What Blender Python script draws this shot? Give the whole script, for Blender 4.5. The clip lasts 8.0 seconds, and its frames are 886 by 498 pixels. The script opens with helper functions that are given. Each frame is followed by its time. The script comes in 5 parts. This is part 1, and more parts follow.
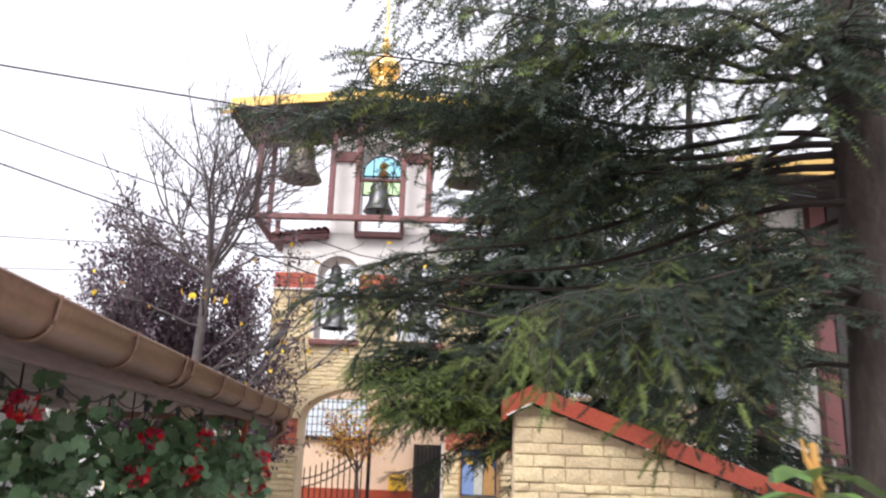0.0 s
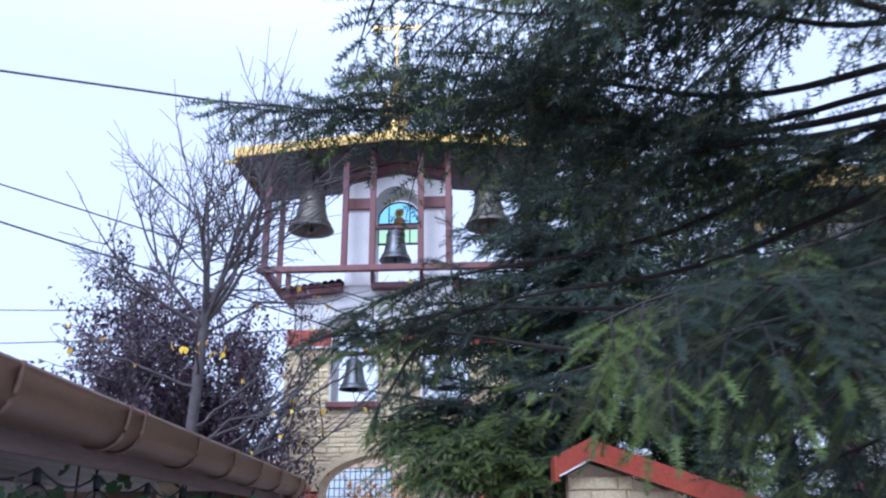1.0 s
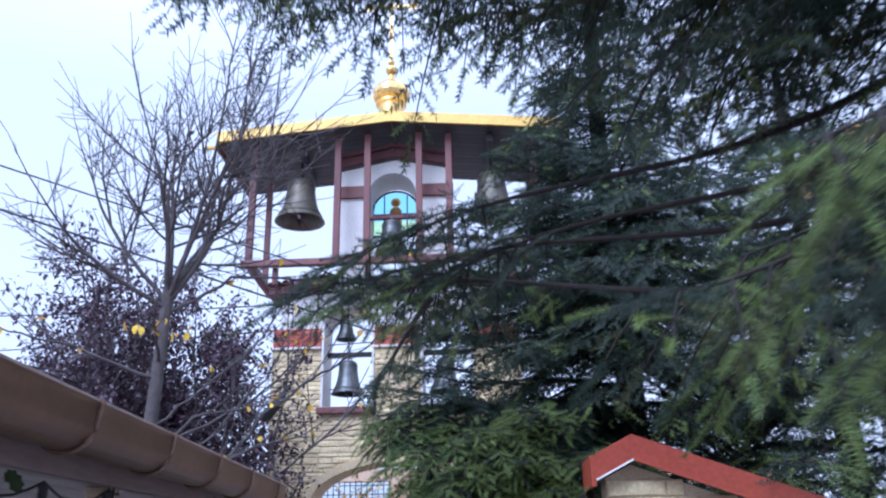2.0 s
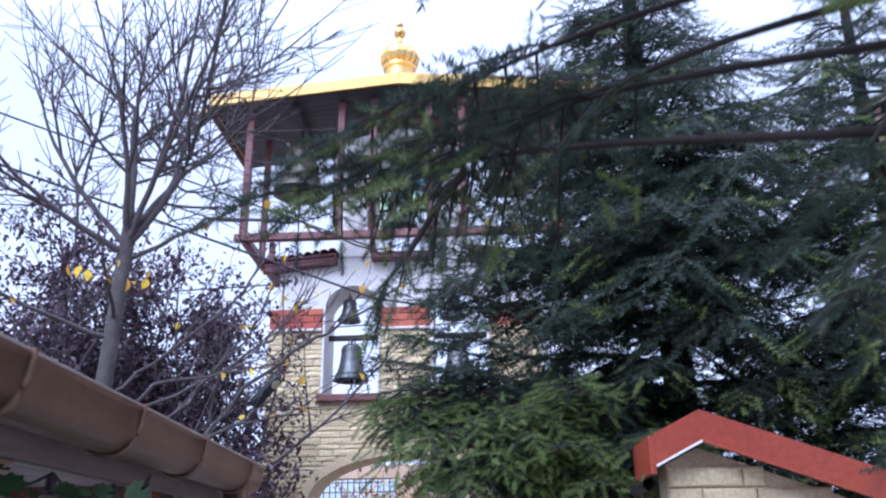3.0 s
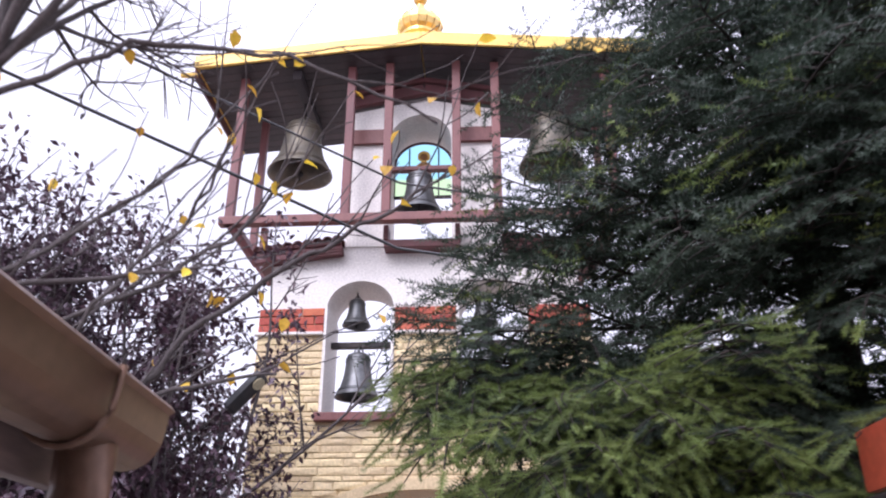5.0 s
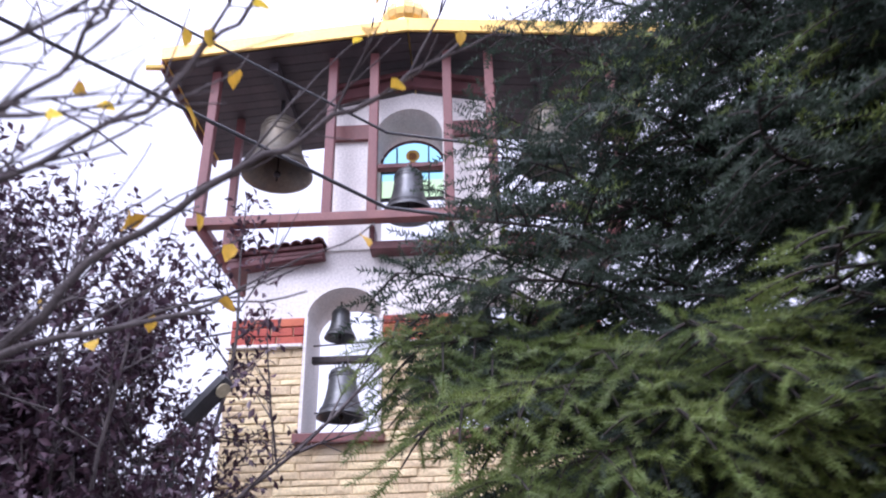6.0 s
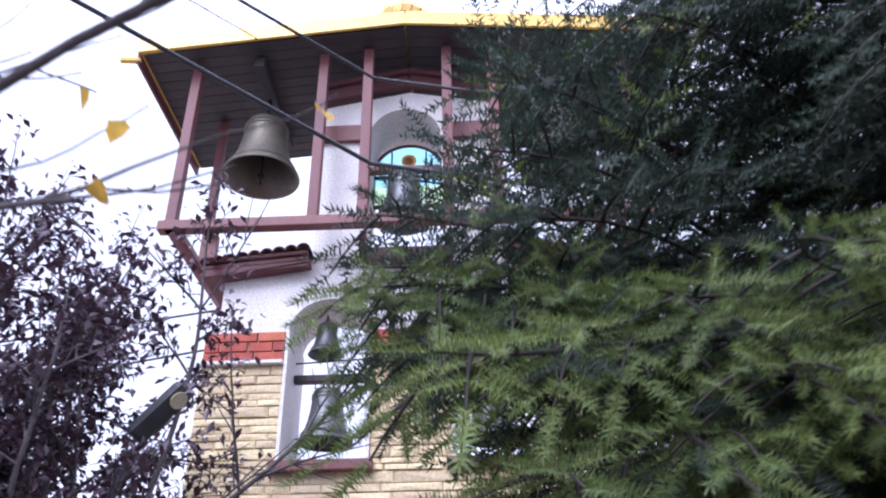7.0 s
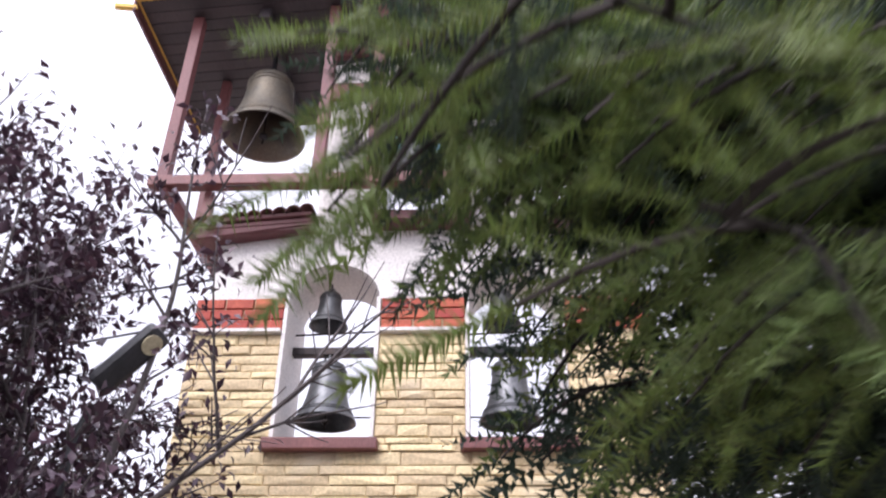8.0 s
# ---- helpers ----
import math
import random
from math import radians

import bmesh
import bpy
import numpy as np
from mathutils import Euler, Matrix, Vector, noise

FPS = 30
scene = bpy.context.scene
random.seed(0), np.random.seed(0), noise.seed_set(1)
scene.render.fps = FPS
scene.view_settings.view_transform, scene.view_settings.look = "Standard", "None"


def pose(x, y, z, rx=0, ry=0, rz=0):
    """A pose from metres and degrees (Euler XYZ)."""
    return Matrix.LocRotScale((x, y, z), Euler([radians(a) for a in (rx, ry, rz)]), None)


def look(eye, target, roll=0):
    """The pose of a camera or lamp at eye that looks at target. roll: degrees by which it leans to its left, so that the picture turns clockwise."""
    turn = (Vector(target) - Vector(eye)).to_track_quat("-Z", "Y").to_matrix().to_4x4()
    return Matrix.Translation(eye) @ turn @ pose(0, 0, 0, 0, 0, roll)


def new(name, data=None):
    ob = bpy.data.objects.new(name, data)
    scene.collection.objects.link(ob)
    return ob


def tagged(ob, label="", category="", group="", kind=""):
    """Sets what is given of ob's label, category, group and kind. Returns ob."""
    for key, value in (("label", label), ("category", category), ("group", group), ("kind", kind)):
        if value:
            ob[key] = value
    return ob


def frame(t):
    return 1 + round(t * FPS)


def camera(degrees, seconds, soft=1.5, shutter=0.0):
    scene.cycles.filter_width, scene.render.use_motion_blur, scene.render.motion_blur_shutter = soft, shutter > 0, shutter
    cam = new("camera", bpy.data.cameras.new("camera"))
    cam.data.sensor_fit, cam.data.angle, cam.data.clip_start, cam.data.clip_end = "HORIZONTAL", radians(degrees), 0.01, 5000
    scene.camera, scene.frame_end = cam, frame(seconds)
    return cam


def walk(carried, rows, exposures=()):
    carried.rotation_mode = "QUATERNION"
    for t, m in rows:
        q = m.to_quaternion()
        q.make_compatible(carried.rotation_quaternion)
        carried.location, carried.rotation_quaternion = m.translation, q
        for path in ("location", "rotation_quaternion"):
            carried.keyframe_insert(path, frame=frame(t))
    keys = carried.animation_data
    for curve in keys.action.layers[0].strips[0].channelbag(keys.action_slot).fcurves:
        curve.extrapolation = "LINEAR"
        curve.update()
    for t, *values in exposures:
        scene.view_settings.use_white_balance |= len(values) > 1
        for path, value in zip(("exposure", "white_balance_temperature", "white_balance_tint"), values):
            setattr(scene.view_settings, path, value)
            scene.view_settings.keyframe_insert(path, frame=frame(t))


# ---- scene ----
cam = camera(57.6, 8.0, 2.1, 0.5)
PATH = [
    (0, (0.257, 0.39, 1.532), (0.197, 2.323, 2.042), 2.0),
    (0.5, (0.265, 0.88, 1.544), (0.147, 2.788, 2.133), 0.8),
    (1, (0.128, 1.393, 1.576), (0.027, 3.279, 2.235), -0.4),
    (1.5, (0.033, 1.921, 1.574), (-0.048, 3.796, 2.264), -1.1),
    (3, (-0.158, 3.48, 1.571), (-0.259, 5.35, 2.273), -0.7),
    (3.5, (-0.218, 3.956, 1.579), (-0.328, 5.82, 2.296), -0.3),
    (4, (-0.291, 4.458, 1.589), (-0.4, 6.311, 2.335), -0.1),
    (4.5, (-0.413, 4.942, 1.577), (-0.525, 6.779, 2.36), 0.1),
    (5.8, (-0.6, 6.116, 1.563), (-0.687, 7.898, 2.467), -0.6),
    (6, (-0.618, 6.289, 1.561), (-0.692, 8.062, 2.483), -1.2),
    (6.5, (-0.652, 6.691, 1.603), (-0.712, 8.434, 2.581), -1.0),
    (7, (-0.653, 7.037, 1.647), (-0.718, 8.762, 2.656), -0.8),
    (7.5, (-0.703, 7.397, 1.618), (-0.762, 9.103, 2.66), -0.5),
    (8, (-0.742, 7.745, 1.632), (-0.827, 9.454, 2.668), 0.8),
]
EXPOSURES = [(0.0, 0.84, 6300, 14), (0.6, 0.59, 5800, 14), (1.0, 0.44, 4800, 15), (1.7, 0.44, 4750, 16), (3.0, 0.54, 4850, 18), (4.0, 0.64, 5600, 20), (4.5, 0.69, 5900, 21), (6.0, 0.74, 5500, 26), (7.0, 0.74, 5250, 24), (8.0, 0.79, 6000, 20)]
walk(cam, [(t, look(eye, target, roll)) for t, eye, target, roll in PATH], EXPOSURES)

# ---- world, sun ----
world = bpy.data.worlds.new("overcast_sky")
scene.world = world
world.use_nodes = True
wn, wl = world.node_tree.nodes, world.node_tree.links
wn.clear()
SUN_UP, SUN_TURN = 52.0, 215.0
sky = wn.new("ShaderNodeTexSky")
sky.sky_type, sky.sun_disc = "NISHITA", False
sky.sun_elevation, sky.sun_rotation = radians(SUN_UP), radians(SUN_TURN)
sky.air_density, sky.dust_density = 1.0, 4.0
pale = wn.new("ShaderNodeHueSaturation")
pale.inputs["Saturation"].default_value = 0.25
wl.new(sky.outputs[0], pale.inputs["Color"])
clear = wn.new("ShaderNodeBackground")
clear.inputs["Strength"].default_value = 0.05
wl.new(pale.outputs[0], clear.inputs["Color"])
# the cloud cover: an even overcast, brighter towards the zenith
spot = wn.new("ShaderNodeTexCoord")
axes = wn.new("ShaderNodeSeparateXYZ")
wl.new(spot.outputs["Generated"], axes.inputs[0])
up = wn.new("ShaderNodeMath")
up.operation = "MAXIMUM"
wl.new(axes.outputs["Z"], up.inputs[0])
curve = wn.new("ShaderNodeMath")
curve.operation = "POWER"
curve.inputs[1].default_value = 2.4
wl.new(up.outputs[0], curve.inputs[0])
ramp = wn.new("ShaderNodeMath")
ramp.operation = "MULTIPLY_ADD"
ramp.inputs[1].default_value, ramp.inputs[2].default_value = 2.0, 0.26
wl.new(curve.outputs[0], ramp.inputs[0])
cloud = wn.new("ShaderNodeBackground")
cloud.inputs["Color"].default_value = (0.97, 0.955, 1.0, 1)
wl.new(ramp.outputs[0], cloud.inputs["Strength"])
both = wn.new("ShaderNodeAddShader")
wl.new(clear.outputs[0], both.inputs[0])
wl.new(cloud.outputs[0], both.inputs[1])
wout = wn.new("ShaderNodeOutputWorld")
wl.new(both.outputs[0], wout.inputs["Surface"])

sun = new("sun", bpy.data.lights.new("sun", "SUN"))
sun.data.energy, sun.data.angle, sun.data.color = 1.5, radians(30), (1.0, 0.95, 0.88)
sun.matrix_world = look((-6, -9, 14), (0, 4, 2))


# ---- materials ----
def shader(name, colour, second=None, rough=0.7, metal=0.0, scale=6.0, fine=60.0, bump=0.15, vary=0.0, stretch=(1, 1, 1), spots=None, through_light=0.0):
    """A node material: two colours mixed by coarse noise, fine grain, bump, and a shift from piece to piece."""
    m = bpy.data.materials.new(name)
    m.use_nodes = True
    n, l = m.node_tree.nodes, m.node_tree.links
    b = n["Principled BSDF"]
    b.inputs["Roughness"].default_value, b.inputs["Metallic"].default_value = rough, metal
    second = second or tuple(c * 0.7 for c in colour)
    tc, mp = n.new("ShaderNodeTexCoord"), n.new("ShaderNodeMapping")
    mp.inputs["Scale"].default_value = stretch
    geo = n.new("ShaderNodeNewGeometry")
    l.new(geo.outputs["Position"], mp.inputs["Vector"])
    big, small = n.new("ShaderNodeTexNoise"), n.new("ShaderNodeTexNoise")
    big.inputs["Scale"].default_value, small.inputs["Scale"].default_value = scale, fine
    big.inputs["Detail"].default_value, small.inputs["Detail"].default_value = 5, 4
    for t in (big, small):
        l.new(mp.outputs[0], t.inputs["Vector"])
    step = n.new("ShaderNodeMapRange")
    step.inputs["From Min"].default_value, step.inputs["From Max"].default_value = 0.35, 0.68
    l.new(big.outputs["Fac"], step.inputs["Value"])
    mix = n.new("ShaderNodeMix")
    mix.data_type = "RGBA"
    mix.inputs["A"].default_value, mix.inputs["B"].default_value = (*colour, 1), (*second, 1)
    l.new(step.outputs[0], mix.inputs["Factor"])
    out = mix.outputs["Result"]
    grain = n.new("ShaderNodeMapRange")
    grain.inputs["From Min"].default_value, grain.inputs["From Max"].default_value = 0.3, 0.7
    grain.inputs["To Min"].default_value, grain.inputs["To Max"].default_value = 0.82, 1.14
    l.new(small.outputs["Fac"], grain.inputs["Value"])
    hsv = n.new("ShaderNodeHueSaturation")
    l.new(out, hsv.inputs["Color"])
    l.new(grain.outputs[0], hsv.inputs["Value"])
    out = hsv.outputs[0]
    if vary:
        info = n.new("ShaderNodeObjectInfo")
        plus = n.new("ShaderNodeMath")
        plus.operation = "ADD"
        l.new(info.outputs["Random"], plus.inputs[0])
        l.new(geo.outputs["Random Per Island"], plus.inputs[1])
        frac = n.new("ShaderNodeMath")
        frac.operation = "FRACT"
        l.new(plus.outputs[0], frac.inputs[0])
        val, hue = n.new("ShaderNodeMapRange"), n.new("ShaderNodeMapRange")
        val.inputs["To Min"].default_value, val.inputs["To Max"].default_value = 1 - vary, 1 + vary
        hue.inputs["To Min"].default_value, hue.inputs["To Max"].default_value = 0.5 - vary * 0.05, 0.5 + vary * 0.05
        l.new(frac.outputs[0], val.inputs["Value"])
        l.new(frac.outputs[0], hue.inputs["Value"])
        h2 = n.new("ShaderNodeHueSaturation")
        l.new(out, h2.inputs["Color"])
        l.new(val.outputs[0], h2.inputs["Value"])
        l.new(hue.outputs[0], h2.inputs["Hue"])
        out = h2.outputs[0]
    if spots:
        sn, st, sm = n.new("ShaderNodeTexNoise"), n.new("ShaderNodeMapRange"), n.new("ShaderNodeMix")
        sn.inputs["Scale"].default_value = spots[1]
        sn.inputs["Detail"].default_value = 6
        l.new(mp.outputs[0], sn.inputs["Vector"])
        st.inputs["From Min"].default_value, st.inputs["From Max"].default_value = spots[2], spots[2] + 0.12
        l.new(sn.outputs["Fac"], st.inputs["Value"])
        sm.data_type = "RGBA"
        l.new(st.outputs[0], sm.inputs["Factor"])
        l.new(out, sm.inputs["A"])
        sm.inputs["B"].default_value = (*spots[0], 1)
        out = sm.outputs["Result"]
    l.new(out, b.inputs["Base Color"])
    if bump:
        bp = n.new("ShaderNodeBump")
        bp.inputs["Strength"].default_value, bp.inputs["Distance"].default_value = bump, 0.01
        l.new(small.outputs["Fac"], bp.inputs["Height"])
        l.new(bp.outputs[0], b.inputs["Normal"])
    if through_light:
        tr, ms = n.new("ShaderNodeBsdfTranslucent"), n.new("ShaderNodeMixShader")
        l.new(out, tr.inputs["Color"])
        ms.inputs["Fac"].default_value = through_light
        l.new(b.outputs[0], ms.inputs[1])
        l.new(tr.outputs[0], ms.inputs[2])
        l.new(ms.outputs[0], n["Material Output"].inputs["Surface"])
    return m


def glass(name, colour, rough=0.05):
    m = bpy.data.materials.new(name)
    m.use_nodes = True
    b = m.node_tree.nodes["Principled BSDF"]
    b.inputs["Base Color"].default_value = (*colour, 1)
    b.inputs["IOR"].default_value = 1.12
    b.inputs["Transmission Weight"].default_value, b.inputs["Roughness"].default_value = 1.0, rough
    return m


STONE = shader("split_sandstone", (0.72, 0.59, 0.36), (0.62, 0.5, 0.3), 0.9, scale=3.0, fine=45, bump=0.6, vary=0.14, spots=((0.66, 0.57, 0.42), 1.7, 0.6))
MORTAR = shader("pale_mortar", (0.64, 0.53, 0.36), (0.54, 0.44, 0.29), 0.95, scale=5, fine=80, bump=0.4)
BRICK = shader("red_brick", (0.48, 0.125, 0.075), (0.38, 0.09, 0.06), 0.85, scale=8, fine=70, bump=0.3, vary=0.22)
JOINT = shader("brick_joint", (0.55, 0.42, 0.36), None, 0.95, fine=90, bump=0.3)
WHITE = shader("white_render", (0.78, 0.75, 0.72), (0.7, 0.67, 0.64), 0.9, scale=2.2, fine=50, bump=0.25, spots=((0.6, 0.55, 0.54), 1.1, 0.66))
PEACH = shader("peach_render", (0.75, 0.56, 0.4), (0.68, 0.49, 0.35), 0.9, scale=1.5, fine=50, bump=0.25)
REDWOOD = shader("red_brown_painted_wood", (0.19, 0.07, 0.065), (0.14, 0.05, 0.05), 0.55, scale=5, fine=90, bump=0.25, stretch=(1, 1, 0.3), vary=0.12)
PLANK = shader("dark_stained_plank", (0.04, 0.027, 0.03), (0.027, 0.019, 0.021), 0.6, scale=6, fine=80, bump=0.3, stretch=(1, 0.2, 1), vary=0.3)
DARKRED = shader("dark_red_trim", (0.13, 0.042, 0.045), (0.09, 0.03, 0.03), 0.6, fine=80)
GOLD = shader("gold_painted_metal", (0.8, 0.53, 0.12), (0.7, 0.45, 0.1), 0.4, metal=0.15, scale=4, fine=50, bump=0.06)
DOMEGOLD = shader("gilded_metal", (0.8, 0.55, 0.2), (0.62, 0.4, 0.13), 0.28, metal=0.9, scale=7, fine=60, bump=0.05)
BRONZE = shader("weathered_bronze", (0.19, 0.165, 0.125), (0.13, 0.125, 0.11), 0.5, metal=0.55, scale=6, fine=50, bump=0.15, spots=((0.27, 0.25, 0.2), 5, 0.63))
STEELBELL = shader("grey_cast_steel", (0.17, 0.175, 0.18), (0.1, 0.105, 0.11), 0.42, metal=0.6, scale=7, fine=60, bump=0.1)
IRON = shader("black_iron", (0.025, 0.025, 0.028), (0.05, 0.035, 0.03), 0.5, metal=0.6, fine=90, bump=0.1)
TILE = shader("red_clay_tile", (0.17, 0.06, 0.055), (0.11, 0.045, 0.042), 0.75, scale=9, fine=60, bump=0.3, vary=0.25)
COPPER = shader("brown_coated_gutter", (0.22, 0.13, 0.09), (0.17, 0.1, 0.07), 0.36, metal=0.35, scale=3, fine=40, bump=0.04)
EAVEWOOD = shader("brown_boarding", (0.22, 0.16, 0.14), (0.17, 0.12, 0.11), 0.6, scale=5, fine=70, bump=0.3, stretch=(1, 0.15, 1), vary=0.25)
REDROOF = shader("red_sheet_metal", (0.36, 0.065, 0.03), (0.3, 0.05, 0.026), 0.42, metal=0.1, scale=3, fine=40, bump=0.05)
BARK = shader("spruce_bark", (0.06, 0.047, 0.041), (0.032, 0.025, 0.022), 0.95, scale=14, fine=40, bump=1.0, stretch=(1, 1, 0.4))
TWIGBARK = shader("brown_twig_bark", (0.036, 0.028, 0.024), (0.024, 0.019, 0.017), 0.95, fine=60)
GREYBARK = shader("grey_bark", (0.105, 0.09, 0.088), (0.07, 0.058, 0.058), 0.9, scale=14, fine=70, bump=0.5)
NEEDLE = shader("spruce_needle", (0.042, 0.064, 0.04), (0.026, 0.043, 0.03), 0.62, scale=1.6, fine=9, bump=0, vary=0.3, through_light=0.35)
YOUNG = shader("young_spruce_needle", (0.16, 0.205, 0.045), (0.092, 0.135, 0.04), 0.6, scale=2.0, fine=9, bump=0, vary=0.3, through_light=0.3)
OLIVE = shader("olive_spruce_needle", (0.075, 0.08, 0.025), (0.05, 0.062, 0.025), 0.6, scale=2.0, fine=9, bump=0, vary=0.3, through_light=0.2)
PLUM = shader("dark_plum_leaf", (0.06, 0.034, 0.05), (0.085, 0.045, 0.062), 0.35, scale=4, fine=30, bump=0, vary=0.4, through_light=0.15)
YELLOW = shader("yellow_autumn_leaf", (0.8, 0.54, 0.05), (0.72, 0.42, 0.04), 0.6, scale=8, fine=60, bump=0, vary=0.3, through_light=0.4)
ORANGE = shader("orange_autumn_leaf", (0.5, 0.2, 0.06), (0.36, 0.14, 0.05), 0.6, scale=8, fine=60, bump=0, vary=0.35, through_light=0.35)
GERAN = shader("geranium_leaf", (0.12, 0.2, 0.09), (0.075, 0.145, 0.07), 0.5, scale=9, fine=50, bump=0.1, vary=0.35, through_light=0.2)
PETAL = shader("red_geranium_petal", (0.7, 0.015, 0.05), (0.5, 0.01, 0.04), 0.5, scale=9, fine=60, bump=0, vary=0.3, through_light=0.3)
BROADLEAF = shader("glossy_green_leaf", (0.12, 0.2, 0.05), (0.07, 0.14, 0.04), 0.35, scale=8, fine=40, bump=0.05, vary=0.3, through_light=0.2)
STALK = shader("ochre_stalk", (0.45, 0.24, 0.06), (0.3, 0.2, 0.06), 0.6)
CABLE = shader("black_cable", (0.05, 0.05, 0.055), None, 0.6)
GROUND = shader("worn_concrete_paving", (0.28, 0.26, 0.24), (0.2, 0.19, 0.18), 0.9, scale=1.2, fine=30, bump=0.4)
CLAY = shader("terracotta", (0.34, 0.13, 0.07), (0.26, 0.1, 0.06), 0.85)
OCHRE = shader("ochre_fascia", (0.55, 0.36, 0.1), (0.45, 0.28, 0.08), 0.6)
LAMPGREY = shader("dark_grey_lamp_housing", (0.03, 0.032, 0.035), (0.045, 0.045, 0.05), 0.5, fine=60, bump=0.05)
LENS = shader("cream_lamp_lens", (0.62, 0.56, 0.36), (0.5, 0.45, 0.3), 0.3)
BULB = glass("clear_bulb_glass", (0.95, 0.95, 0.93))
PANE = glass("window_glass", (0.75, 0.8, 0.8), 0.02)
SKYBLUE = glass("blue_stained_glass", (0.42, 0.82, 0.95), 0.3)
GRASSGLASS = glass("green_stained_glass", (0.68, 0.92, 0.5), 0.3)
SKINGLASS = shader("amber_stained_glass", (0.7, 0.42, 0.14), (0.5, 0.25, 0.1), 0.3, scale=20, fine=30, bump=0.1, through_light=0.7)
NAVY = shader("dark_blue_mosaic", (0.02, 0.035, 0.09), (0.03, 0.05, 0.12), 0.4, scale=30, fine=140, bump=0.3)
MOSAICBLUE = shader("blue_mosaic", (0.16, 0.25, 0.5), (0.25, 0.35, 0.55), 0.4, scale=30, fine=140, bump=0.3)
MOSAICOCHRE = shader("ochre_mosaic", (0.5, 0.3, 0.1), (0.38, 0.2, 0.08), 0.4, scale=30, fine=140, bump=0.3)
MOSAICWHITE = shader("pale_mosaic", (0.6, 0.58, 0.5), (0.4, 0.42, 0.38), 0.4, scale=30, fine=140, bump=0.3)


# ---- building helpers ----
def mesh_of(bm, name, material, smooth=False):
    me = bpy.data.meshes.new(name)
    bm.normal_update()
    bm.to_mesh(me)
    bm.free()
    for m in material if isinstance(material, (list, tuple)) else [material]:
        me.materials.append(m)
    if smooth:
        me.polygons.foreach_set("use_smooth", [True] * len(me.polygons))
    return me


def part(name, bm, material, parent=None, label="", smooth=False):
    """Links a bmesh as one mesh object, under parent where one is given."""
    ob = new(name, mesh_of(bm, name, material, smooth))
    if parent:
        ob.parent = parent
    return tagged(ob, label)


def thing(name, label, category, at=(0, 0, 0), group="", kind=""):
    ob = new(name)
    ob.location = at
    return tagged(ob, label, category, group, kind)


def block(x0, x1, y0, y1, z0, z1, bevel=0.0, bm=None):
    bm = bm or bmesh.new()
    m = Matrix.Translation(((x0 + x1) / 2, (y0 + y1) / 2, (z0 + z1) / 2)) @ Matrix.Diagonal((x1 - x0, y1 - y0, z1 - z0, 1))
    r = bmesh.ops.create_cube(bm, size=1, matrix=m)
    if bevel:
        edges = list({e for v in r["verts"] for e in v.link_edges})
        bmesh.ops.bevel(bm, geom=edges, offset=bevel, segments=2, affect="EDGES", profile=0.6)
    return bm


def beam(a, b, w, d, bm=None, bevel=0.008):
    """A squared timber from a to b, w across and d deep."""
    bm = bm or bmesh.new()
    a, b = Vector(a), Vector(b)
    turn = (b - a).to_track_quat("Z", "Y").to_matrix().to_4x4()
    m = Matrix.Translation((a + b) / 2) @ turn @ Matrix.Diagonal((w, d, (b - a).length, 1))
    r = bmesh.ops.create_cube(bm, size=1, matrix=m)
    if bevel:
        bmesh.ops.bevel(bm, geom=list({e for v in r["verts"] for e in v.link_edges}), offset=bevel, segments=1, affect="EDGES")
    return bm


def lathe(profile, sides=32, bm=None, at=(0, 0, 0), close=True):
    """A turned body from (radius, height) pairs."""
    bm = bm or bmesh.new()
    rings = []
    for r, z in profile:
        rings.append([bm.verts.new((at[0] + r * math.cos(2 * math.pi * k / sides), at[1] + r * math.sin(2 * math.pi * k / sides), at[2] + z)) for k in range(sides)])
    for a, b in zip(rings, rings[1:]):
        for k in range(sides):
            bm.faces.new((a[k], a[(k + 1) % sides], b[(k + 1) % sides], b[k]))
    if close:
        bm.faces.new(rings[0][::-1])
        bm.faces.new(rings[-1])
    return bm


def tube_arrays(points, radii, sides=5):
    """Vertices and quads of a round tube along a polyline."""
    p = np.asarray(points, float)
    t = np.gradient(p, axis=0)
    t /= np.linalg.norm(t, axis=1)[:, None] + 1e-9
    ref = np.where(np.abs(t[:, 2:3]) > 0.9, np.array([[1.0, 0, 0]]), np.array([[0, 0, 1.0]]))
    u = np.cross(t, ref)
    u /= np.linalg.norm(u, axis=1)[:, None] + 1e-9
    v = np.cross(t, u)
    a = np.arange(sides) * 2 * np.pi / sides
    r = np.asarray(radii, float)[:, None, None]
    verts = p[:, None, :] + r * (np.cos(a)[None, :, None] * u[:, None, :] + np.sin(a)[None, :, None] * v[:, None, :])
    i = np.arange(len(p) - 1)[:, None] * sides
    k = np.arange(sides)[None, :]
    k2 = (k + 1) % sides
    quads = np.stack([i + k, i + k2, i + sides + k2, i + sides + k], -1).reshape(-1, 4)
    return verts.reshape(-1, 3), quads


